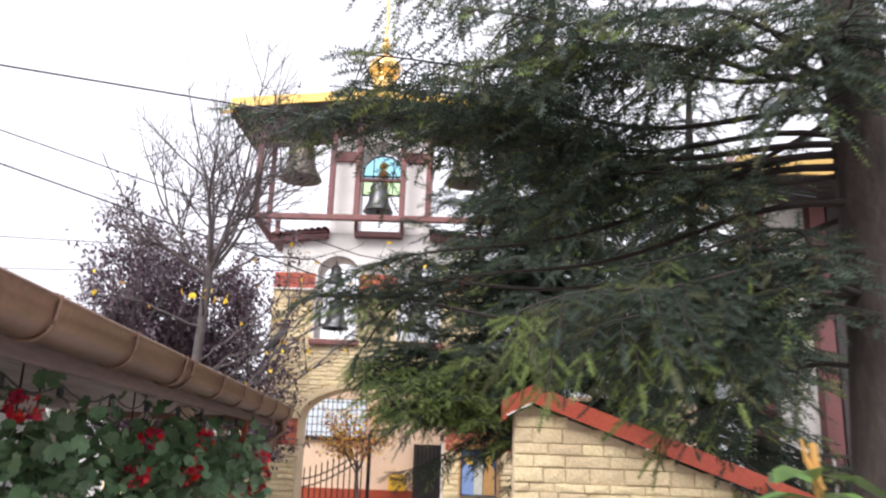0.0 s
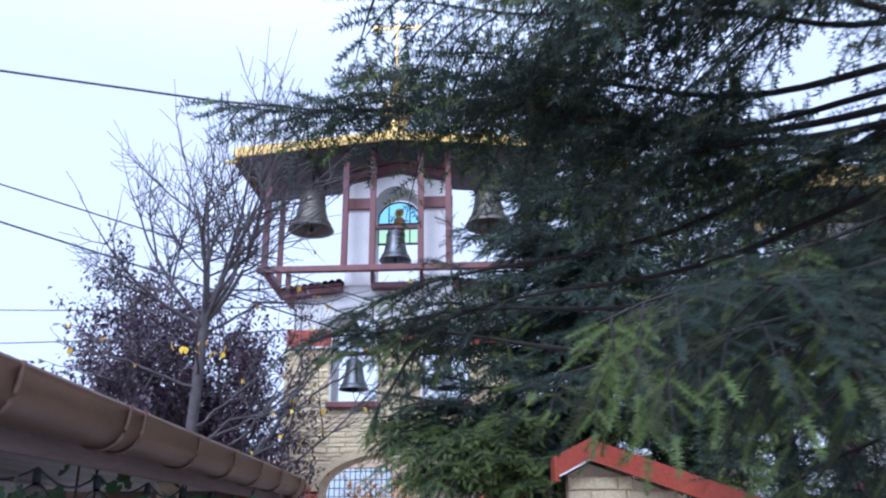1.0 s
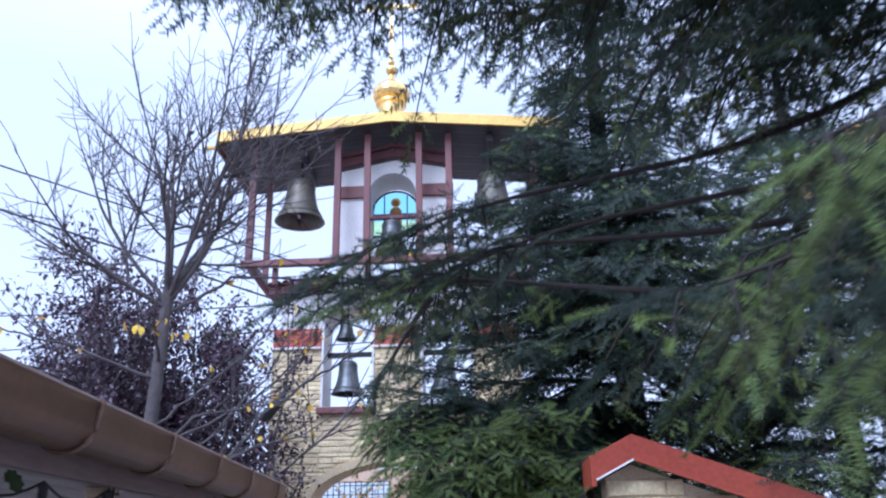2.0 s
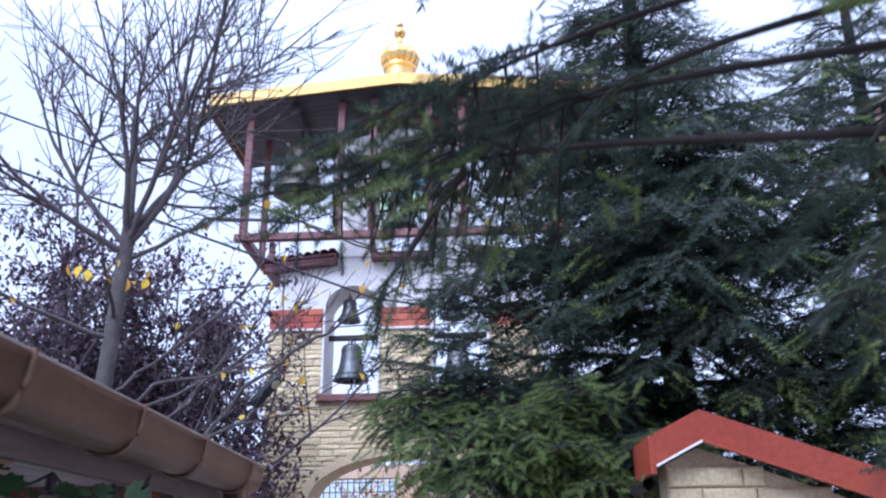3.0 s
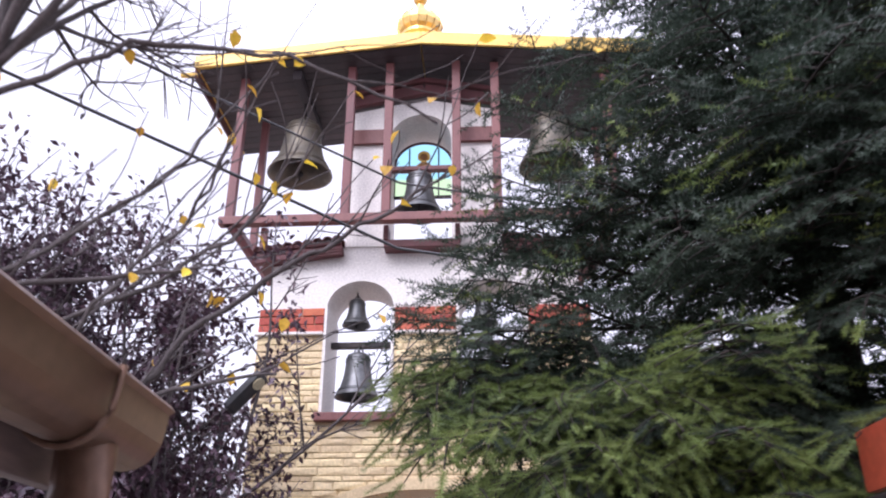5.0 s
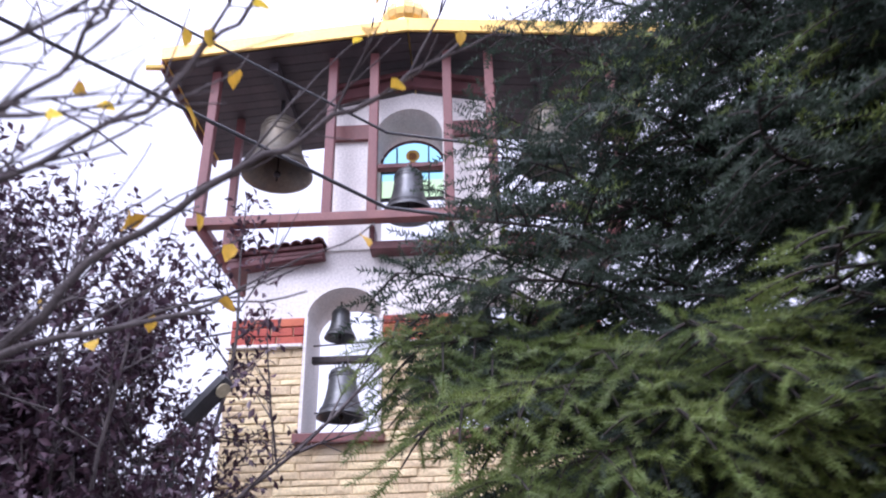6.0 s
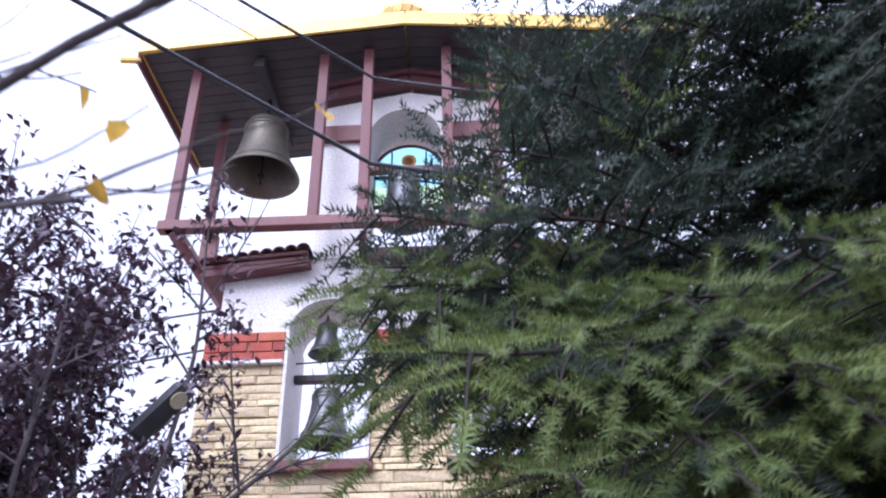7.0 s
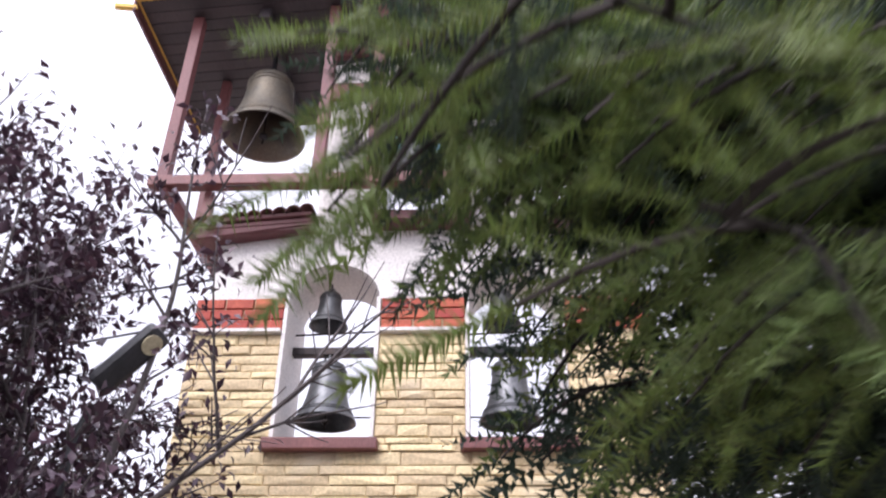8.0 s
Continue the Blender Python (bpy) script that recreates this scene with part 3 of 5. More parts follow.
for s in (-1, 1):
    bell("large weathered bronze bell hung under the belfry roof", (XU + s * 1.39, 13.1, 6.02), 0.36, 0.66, BRONZE, soffit(XU + 1.38) - 0.1)
bell("grey bell hung in the arched niche of the tower", (XN - 0.01, YF + 0.06, 5.47), 0.25, 0.5, STEELBELL, 6.02)
for l, r, b, s, h in WIN:
    c = (l + r) / 2
    bell("grey cast bell hung low in an arched tower window", (c - 0.04, YF + 0.3, 3.55), 0.225, 0.46, STEELBELL, 4.13)
    bell("small dark bell hung at the top of an arched tower window", (c - 0.08, YF + 0.3, 4.31), 0.15, 0.29, STEELBELL, 4.68)
    part("bell_bar", block(l, r, YF + 0.26, YF + 0.34, 4.065, 4.125, 0.006), IRON, tower)
    tube("tie_rod", [(l, YF + 0.3, 4.24), (r, YF + 0.3, 4.27)], 0.008, IRON, tower)
    tube("tie_rod", [(l, YF + 0.5, 3.66), (r, YF + 0.5, 3.66)], 0.007, IRON, tower)

# ---- gate wings, rear wall and court behind the gate ----
for x0, x1, name in ((-5.2, BX0, "wall_west"), (BX1, 2.6, "wall_east")):
    side = part(name, block(x0, x1, YF + 0.04, YB - 0.1, 0, 2.16), MORTAR)
    tagged(side, "low sandstone clad wall beside the bell tower", "wall", kind="structure")
    part("coping", block(x0, x1, YF - 0.05, YB - 0.04, 2.16, 2.22, 0.01), TILE, side)
rear = part("wall_rear", walled(-6, 5, 0, 2.9, 17.0, 17.3, ((-3.0, -1.7, 1.95, 2.7, 0),)), PEACH)
tagged(rear, "peach rendered house wall behind the gate", "wall", kind="structure")
part("rear_plinth", block(-6, 5, 16.97, 16.998, 0, 0.95), REDROOF, rear)
grille = thing("window_1", "small window with a dark iron grille", "window", kind="structure")
part("pane", block(-3.0, -1.7, 17.2, 17.21, 1.95, 2.7), PANE, grille)
part("window_sill", block(-3.06, -1.64, 16.9, 17.2, 1.87, 1.95, 0.01), IRON, grille)
for k in range(14):
    part("bar", block(-2.98 + k * 0.098, -2.966 + k * 0.098, 16.97, 16.985, 1.95, 2.7), IRON, grille)
for k in range(5):
    part("bar", block(-3.0, -1.7, 16.955, 16.968, 2.02 + k * 0.15, 2.034 + k * 0.15), IRON, grille)
door = thing("door_1", "dark grey metal door with a barred upper light", "door", kind="structure")
part("door_leaf", block(-0.7, -0.1, 16.95, 16.99, 0.02, 1.85, 0.006), IRON, door)
for k in range(7):
    part("bar", block(-0.66 + k * 0.08, -0.645 + k * 0.08, 16.925, 16.945, 1.15, 1.8), LAMPGREY, door)
box = thing("letter_box", "yellow metal letter box on the peach wall", "box", (-1.0, 16.9, 0.95))
part("box_body", block(-0.17, 0.17, -0.08, 0.07, 0, 0.3, 0.015), YELLOW, box)
part("slot", block(-0.1, 0.1, -0.086, -0.078, 0.2, 0.23), IRON, box)
gate = thing("iron_gate", "open black wrought iron gate leaf with spear tips", "gate", (-1.25, 13.75, 0))
for k in range(13):
    x = -1.1 * k / 12
    h = 1.3 + 0.55 * (1 - k / 12) ** 1.6
    bm = block(x - 0.009, x + 0.009, -0.009, 0.009, 0.08, h)
    lathe([(0.016, h), (0.002, h + 0.07)], 6, bm, at=(x, 0, 0))
    part("bar", bm, IRON, gate)
for drop in (0.12, 0.24):
    tube("curved_rail", [(-1.1 * k / 12, 0, 1.3 + 0.55 * (1 - k / 12) ** 1.6 - drop) for k in range(13)], 0.012, IRON, gate)
part("bottom_rail", block(-1.1, 0, -0.012, 0.012, 0.15, 0.18), IRON, gate)
part("gate_post", block(0.0, 0.05, -0.025, 0.025, 0, 1.98, 0.004), IRON, gate)
pillar = thing("gate_pillar", "slim pink and white painted pillar by the gate", "pillar", (0.0, 13.8, 0))
part("shaft", block(-0.07, 0.07, -0.07, 0.07, 0, 1.85, 0.015), WHITE, pillar)
part("capital", block(-0.1, 0.1, -0.1, 0.1, 1.85, 1.95, 0.015), REDWOOD, pillar)
icon = thing("mosaic_panel", "framed dark blue mosaic panel with two robed shapes", "mosaic", (0.52, YF + 0.0, 1.05))
part("panel", block(-0.27, 0.27, -0.03, 0.02, 0, 0.68), NAVY, icon)
for a in ((-0.3, -0.27, 0, 0.71), (0.27, 0.3, 0, 0.71), (-0.27, 0.27, 0.68, 0.71)):
    part("frame", block(a[0], a[1], -0.06, 0.02, a[2], a[3], 0.005), MOSAICOCHRE, icon)
for x, m in ((-0.16, MOSAICBLUE), (0.15, MOSAICOCHRE)):
    lunette("robed_shape", x - 0.09, x + 0.09, 0.02, 0.34, 0.12, -0.036, -0.031, m, icon)
    part("halo_shape", lathe([(0.07, 0), (0.07, 0.004)], 24), GOLD, icon).matrix_basis = pose(x + 0.01, -0.034, 0.52, 90)
lunette("pale_shape", -0.07, 0.07, 0.02, 0.4, 0.2, -0.036, -0.031, MOSAICWHITE, icon)

# ---- house eave with gutter ----
EX, EY0, EY1, EZ = -1.12, -2.5, 6.72, 1.81
house = thing("house", "low house with brown boarded eave and tiled roof", "house")
house.matrix_basis = pose(-0.94, 5, 0.01, 0, 0, 4.1) @ pose(1.0, -5, 0)
part("house_wall", walled(EY0, 6.0, 0, 1.98, 0, 0.3, ((3.2, 5.4, 0.9, 1.7, 0),)), WHITE, house).matrix_basis = Matrix.Translation((-2.3, 0, 0)) @ Matrix.Rotation(radians(90), 4, "Z")
part("window_pane", block(-2.47, -2.46, 3.2, 5.4, 0.9, 1.7), PANE, house)
part("end_wall", block(-6.0, -2.3, 5.72, 6.0, 0, 2.0), WHITE, house)
roofm = bmesh.new()
v = [roofm.verts.new(c) for c in ((EX - 0.04, EY0, EZ + 0.1), (EX - 0.04, EY1, EZ + 0.1), (-4.2, EY1, EZ + 1.3), (-4.2, EY0, EZ + 1.3), (EX - 0.04, EY0, EZ + 0.05), (EX - 0.04, EY1, EZ + 0.05), (-4.2, EY1, EZ + 1.2), (-4.2, EY0, EZ + 1.2))]
for f in ((0, 1, 2, 3), (7, 6, 5, 4), (0, 4, 5, 1), (1, 5, 6, 2), (2, 6, 7, 3), (3, 7, 4, 0)):
    roofm.faces.new([v[k] for k in f])
bmesh.ops.recalc_face_normals(roofm, faces=roofm.faces)
part("roof", roofm, TILE, house)
for k in range(10):
    x1 = EX - 0.05 - k * 0.125
    part("soffit_board", block(x1 - 0.12, x1, EY0, EY1 - 0.03, EZ + 0.0, EZ + 0.022, 0.004), EAVEWOOD, house)
part("fascia", block(EX - 0.05, EX - 0.02, EY0, EY1, EZ - 0.07, EZ + 0.1, 0.004), EAVEWOOD, house)
part("gable_board", block(-4.2, EX - 0.05, EY1 - 0.03, EY1, EZ - 0.05, EZ + 0.1, 0.004), COPPER, house)
gut = bmesh.new()
prof = [(0.0, 0.075), (0.004, 0.0)] + [(0.06 - 0.06 * math.cos(math.pi * k / 10), -0.062 * math.sin(math.pi * k / 10)) for k in range(11)] + [(0.124, 0.03), (0.132, 0.036), (0.126, 0.044)]
ends = [[gut.verts.new((EX + x, y, EZ + z + 0.03)) for x, z in prof] for y in (EY0, EY1 + 0.03)]
for k in range(len(prof) - 1):
    gut.faces.new((ends[0][k], ends[0][k + 1], ends[1][k + 1], ends[1][k]))
gut.faces.new(ends[1])
gutter = part("gutter", gut, COPPER, house, "brown metal half-round gutter", smooth=True)
sol = gutter.modifiers.new("thick", "SOLIDIFY")
sol.thickness = 0.004
for y in (0.4, 1.05, 1.7, 2.3, 2.9, 3.5, 3.62, 4.2, 4.75, 5.3, 5.85, 6.5):
    clip = [(EX + 0.062 - 0.068 * math.cos(math.pi * k / 12), y, EZ + 0.03 - 0.07 * math.sin(math.pi * k / 12)) for k in range(13)]
    clip.append((EX + 0.135, y, EZ + 0.075))
    tube("gutter_clip", clip, 0.006, COPPER, gutter, sides=6)
tube("downpipe", [(EX + 0.06, EY1 - 0.12, EZ - 0.02), (EX + 0.06, EY1 - 0.12, EZ - 0.1), (EX + 0.0, EY1 - 0.16, EZ - 0.22), (EX - 0.14, EY1 - 0.25, EZ - 0.33), (EX - 0.2, EY1 - 0.28, EZ - 0.45), (EX - 0.2, EY1 - 0.28, 0.0)], 0.045, COPPER, house, sides=14)
post = thing("porch_post", "pale round timber porch post", "post", (-1.55, 5.7, 0))
part("shaft", lathe([(0.07, 0), (0.065, 0.9), (0.055, 1.8), (0.07, EZ + 0.01)], 18), PEACH, post, smooth=True)
rdp = thing("porch_post", "red painted slim porch post", "post", (-1.3, 6.2, 0))
part("shaft", block(-0.035, 0.035, -0.035, 0.035, 0, EZ - 0.0, 0.006), REDROOF, rdp)
# string of clear bulbs under the eave
string = thing("light_string", "string of clear glass bulbs under the eave", "string lights")
spots = [2.6, 3.0, 3.41, 3.87, 4.27, 4.71, 5.1, 5.5, 5.85]
wire = []
for a, b in zip(spots, spots[1:]):
    wire += [(-1.25, a + (b - a) * q / 6, EZ - 0.045 - 0.05 * math.sin(math.pi * q / 6)) for q in range(6)]
tube("wire", wire + [(-1.25, spots[-1], EZ - 0.045)], 0.004, CABLE, string, sides=5)
for y in spots:
    cap_ = part("socket", lathe([(0.013, 0), (0.013, 0.04)], 10, at=(-1.25, y, EZ - 0.09)), CABLE, string)
    part("bulb", lathe([(0.008, 0)] + [(0.04 * math.sin(math.pi * (q + 1) / 10) + 0.002, -0.045 + 0.042 * math.cos(math.pi * (q + 1) / 10)) for q in range(9)], 16, at=(-1.25, y, EZ - 0.09)), BULB, cap_, smooth=True)

# ---- stone garden wall with red coping ----
hut = thing("coped_wall", "sandstone garden wall with a sloped red metal coping", "wall")
HY, HA = 7.62, 0.87


def verge(x):
    return 2.06 - (0.5 * (HA - x) if x < HA else 0.36 * (x - HA))


part("front_wall", walled(0.71, 3.4, 0, 2.0, HY + 0.05, HY + 0.25, top=lambda x: verge(x) - 0.02, extra=(HA,)), MORTAR, hut)
part("side_wall", block(0.72, 0.92, HY + 0.25, HY + 0.3, 0, 1.93), MORTAR, hut)
for x0, x1 in ((0.64, HA), (HA, 3.5)):
    for y0, y1, dz, th, nm in ((HY - 0.09, HY - 0.07, 0.0, 0.15, "gable_flashing"), (HY - 0.07, HY + 0.36, 0.09, 0.05, "roof_sheet")):
        bm = bmesh.new()
        v = [bm.verts.new((x, y, verge(x) + dz + q * th)) for q in (0, 1) for y in (y0, y1) for x in (x0, x1)]
        for f in ((0, 1, 3, 2), (4, 6, 7, 5), (0, 2, 6, 4), (1, 5, 7, 3), (0, 4, 5, 1), (2, 3, 7, 6)):
            bm.faces.new([v[k] for k in f])
        bmesh.ops.recalc_face_normals(bm, faces=bm.faces)
        part(nm, bm, REDROOF, hut)
    part("drip_edge", beam((x0, HY - 0.095, verge(x0) - 0.003), (x1, HY - 0.095, verge(x1) - 0.003), 0.012, 0.012, bevel=0.002), WHITE if x0 < HA else REDROOF, hut)
part("eave_flashing", block(0.61, 0.64, HY - 0.09, HY + 0.36, verge(0.64) - 0.04, verge(0.64) + 0.14, 0.004), REDROOF, hut)
tube("eave_gutter", [(0.6, HY - 0.05, 1.86), (0.6, HY + 0.36, 1.86)], 0.03, IRON, hut)

# ---- church side at the right ----
church = thing("church", "white church with brown timber posts and a dark wide eave", "church")
part("church_wall", block(3.5, 9.5, 9.6, 9.9, 0, 4.7), WHITE, church)
part("church_side", block(9.2, 9.5, 2, 9.6, 0, 4.7), WHITE, church)
for x in (3.6, 4.3, 4.5, 5.3, 6.2, 7.4):
    part("timber_post", block(x - 0.09, x + 0.09, 9.42, 9.59, 0, 4.6, 0.01), REDWOOD if x != 4.5 else PLANK, church)
for k in range(12):
    part("soffit_board", block(3.15, 9.6, 8.5 + k * 0.1, 8.595 + k * 0.1, 4.62, 4.66, 0.004), PLANK, church)
part("eave_fascia", block(3.1, 9.6, 8.46, 8.5, 4.58, 4.78, 0.005), OCHRE, church)
part("side_fascia", block(3.1, 3.14, 8.5, 9.9, 4.58, 4.78, 0.005), OCHRE, church)
rf = bmesh.new()
v = [rf.verts.new(c) for c in ((3.1, 8.46, 4.79), (9.6, 8.46, 4.79), (9.6, 12.0, 6.2), (4.2, 12.0, 6.2), (3.1, 12.0, 4.79))]
rf.faces.new(v[:4])
rf.faces.new((v[0], v[3], v[4]))
part("church_roof", rf, TILE, church)
fence = thing("balustrade", "white and dark iron balustrade before the church", "balustrade")
for k in range(26):
    x = 2.3 + k * 0.11
    part("baluster", block(x - 0.012, x + 0.012, 8.98, 9.004, 0.6, 1.7), IRON if k % 2 else WHITE, fence)
part("top_rail", block(2.25, 5.1, 8.97, 9.01, 1.7, 1.74, 0.004), IRON, fence)
part("bottom_wall", block(2.25, 5.1, 8.9, 9.08, 0, 0.6, 0.01), WHITE, fence)

# ---- cables ----
def cable(points, radius=0.012, sag=0.0):
    pts = []
    for a, b in zip(points, points[1:]):
        for k in range(16):
            q = k / 16
            p = Vector(a).lerp(Vector(b), q)
            pts.append((p.x, p.y, p.z - sag * 4 * q * (1 - q)))
    pts.append(points[-1])
    ob = tube("cable", pts, radius, CABLE, None, "", 5)
    tagged(ob, "black overhead cable strung across the yard", "cable", "overhead cables")


cable([(-12.0, 0.7, 3.75), (-2.3, 4.33, 3.54), (-1.16, 4.78, 3.55), (2.1, 4.5, 2.95)], 0.006)
cable([(-12.0, 0.5, 5.6), (-6.0, 5.35, 4.6), (-4.0, 6.98, 4.28), (-1.0, 9.4, 3.81), (1.15, 9.6, 3.5)], 0.007)
cable([(-12.0, 0.5, 5.25), (-6.0, 5.35, 4.3), (-4.0, 6.98, 3.98), (-1.0, 9.4, 3.4), (1.15, 9.6, 3.1)], 0.009)
cable([(-20.0, 21.9, 7.35), (-9.85, 17.0, 5.93), (-2.66, 13.55, 4.93)], 0.012, 0.03)
cable([(-20.0, 21.9, 6.2), (-9.7, 17.0, 5.23), (-2.66, 13.55, 4.56)], 0.012, 0.03)

# ---- trees and plants ----
def needle_twig(count, seed, spread=0.2, half=0.03):
    """A plump shoot one unit long, clad all round in short needles, one triangle each, its tip rounded."""
    rng = np.random.default_rng(seed)
    v, f = [], []
    for k in range(count):
        x = 0.04 + 0.92 * k / count
        a = k * 2.4 + rng.uniform(-0.4, 0.4)
        ahead = rng.uniform(0.15, 0.5) + (1.2 * (x - 0.8) / 0.16 if x > 0.8 else 0.0)
        out = np.array([ahead, math.cos(a), 0.8 * math.sin(a) + 0.15])
        out /= np.linalg.norm(out)
        side = np.cross(out, [0.3, 0.2, 1.0])
        side /= np.linalg.norm(side) + 1e-9
        w, l = half, spread * rng.uniform(0.85, 1.15)
        p = np.array([x, 0, 0])
        v += [p - side * w, p + side * w, p + out * l]
        f.append([3 * k, 3 * k + 1, 3 * k + 2])
    return np.array(v), np.array(f)


TWIGS = [needle_twig(26, k, 0.165, 0.029) for k in (1, 2, 3)]
FULL_TWIGS = [needle_twig(84, k, 0.155, 0.0125) for k in (4, 5, 6)]


def spruce_limb(start, azimuth, length, rise, droop, rng, twigs, hang=0.35, thick=0.012, gap=0.06, bare=0.12, lift=0.0, tree=None, wide=0.55):
    """One limb of the tree, with side sprays. Adds to twigs (place, direction, size, age)."""
    wood = Pile()
    ca, sa = math.cos(azimuth), math.sin(azimuth)
    n = max(6, int(length / 0.12))

    def spine(s):
        bend = 0.05 * length * math.sin(3.1 * s + start[2]) + 0.02 * length * math.sin(11 * s + 5 * azimuth)
        return np.array([start[0] + ca * length * s - sa * bend, start[1] + sa * length * s + ca * bend, start[2] + rise * s - droop * s * s + lift * s ** 4 + 0.02 * length * math.sin(9 * s + 7 * azimuth)])
    pts = [spine(k / n) for k in range(n + 1)]
    wood.add(*tube_arrays(pts, np.linspace(thick + 0.003 * length, 0.003, n + 1), 5))
    s = bare
    side = 1
    while s < 1.0:
        p = spine(s)
        d = spine(min(1.0, s + 0.03)) - spine(max(0.0, s - 0.03))
        d /= np.linalg.norm(d)
        l2 = min(wide, 0.16 + 0.42 * length * (1 - s) * rng.uniform(0.6, 1.1)) * rng.uniform(0.55, 1.2)
        turn = side * radians(rng.uniform(35, 78))
        q = np.array([d[0] * math.cos(turn) - d[1] * math.sin(turn), d[0] * math.sin(turn) + d[1] * math.cos(turn), d[2] + rng.uniform(-0.45, 0.25)])
        q /= np.linalg.norm(q)
        luck = rng.random()
        m = 4
        sub = [p + q * l2 * k / m - np.array([0, 0, hang * l2 * (k / m) ** 2]) for k in range(m + 1)]
        wood.add(*tube_arrays(sub, np.linspace(0.006, 0.0025, m + 1), 3))
        steps = max(2, int(l2 / 0.058))
        for k in range(steps + 1):
            u = (k + 0.6) / (steps + 0.6)
            if u > 1:
                u = 1.0
            base = p + q * l2 * u - np.array([0, 0, hang * l2 * u * u])
            age = s * 0.6 + u * 0.4
            for sd in ((-1, 1) if k < steps else (0,)):
                t = sd * radians(rng.uniform(32, 62))
                w = np.array([q[0] * math.cos(t) - q[1] * math.sin(t), q[0] * math.sin(t) + q[1] * math.cos(t), q[2] - hang * u * rng.uniform(0.5, 1.4) + rng.uniform(-0.2, 0.3)])
                twigs.append((base, w, rng.uniform(0.11, 0.17) * (1.15 if sd == 0 else 1.0), age, luck))
        s += gap / length * rng.uniform(0.7, 1.3)
        side = -side
    twigs.append((spine(1.0), spine(1.0) - spine(0.9), 0.13, 1.0, 0.5))
    new("limb", wood.mesh("limb", [TWIGBARK])).parent = tree


def spruce(label, at, height, low, whorls, reach, seed, radius=0.17, extra=(), young=0.16, hang=0.35, sector=None, gap=0.06, olive=0.0, sparse=99.0, ring=6, fresh=None, near=None):
    """A spruce: bark trunk, limbs in whorls whose reach(z) is given, crown of needle twigs."""
    rng = random.Random(seed)
    nrg = np.random.default_rng(seed)
    tree = thing("spruce", label, "tree", at)
    z = np.linspace(0, height, 24)
    path = np.stack([0.03 * np.sin(z * 1.3 + seed), 0.03 * np.cos(z * 1.1), z], 1)
    tube("trunk", path, radius * (1 - z / height) ** 0.8 + 0.012, BARK, tree, "rough grey-brown bark", 16)
    twigs = []
    for k in range(whorls):
        zz = low + (height - low - 0.15) * k / (whorls - 1)
        count = ring if zz < height * 0.75 else 5
        for j in range(count):
            az = 2 * math.pi * (j + rng.uniform(-0.25, 0.25)) / count + k * 1.1
            if sector and not sector(az, zz):
                continue
            length = reach(zz) * rng.uniform(0.78, 1.12)
            spruce_limb((0, 0, zz + rng.uniform(-0.08, 0.08)), az, length, length * rng.uniform(-0.05, 0.2), length * rng.uniform(0.28, 0.5), rng, twigs, hang, gap=gap * (2.2 if zz > sparse else 1.0), lift=0.12 * length, tree=tree)
    for e in extra:
        spruce_limb(*e[:5], rng, twigs, hang, gap=gap * 0.85, lift=0.05, tree=tree, wide=e[5], bare=e[6])
    place = np.array([t[0] for t in twigs])
    way = np.array([t[1] for t in twigs])
    size = np.array([t[2] for t in twigs])
    age = np.array([t[3] for t in twigs])
    pick = nrg.integers(0, 3, len(twigs))
    luck = np.array([t[4] for t in twigs]) + nrg.normal(0, 0.06, len(twigs))
    shade = np.where(luck < young * np.clip((age - 0.45) * 4, 0, 2.2) * (fresh(place) if fresh else 1.0), 1, 0)
    shade = np.where(nrg.random(len(twigs)) < olive, 2, shade)
    up = np.array([[0, 0, 1.0]]) + nrg.normal(0, 0.35, (len(twigs), 3))
    crown = Pile()
    close = near(place) if near else np.zeros(len(twigs), bool)
    size = np.where(close, size * 0.85, size)
    for k, (v, f) in enumerate(TWIGS + FULL_TWIGS):
        q = (pick == k % 3) & (close == (k > 2))
        if not q.any():
            continue
        scatter(crown, v, f, place[q], way[q], up[q], size[q], shade[q])
    ob = new("crown", crown.mesh("crown", [NEEDLE, YOUNG, OLIVE], smooth=False))
    ob.parent = tree
    tagged(ob, kind="stuff")
    return len(twigs)


# the tall spruce beside the path, whose boughs hang over it
A = (2.15, 4.1, 0)


def bough(tip, z0, foot=A, rise=0.3, wide=0.55, bare=0.12):
    """A limb from a spruce's trunk that ends at tip."""
    dx, dy = tip[0] - foot[0], tip[1] - foot[1]
    length = math.hypot(dx, dy)
    return ((0, 0, z0), math.atan2(dy, dx), length, rise, z0 + rise + 0.05 - tip[2], wide, bare)


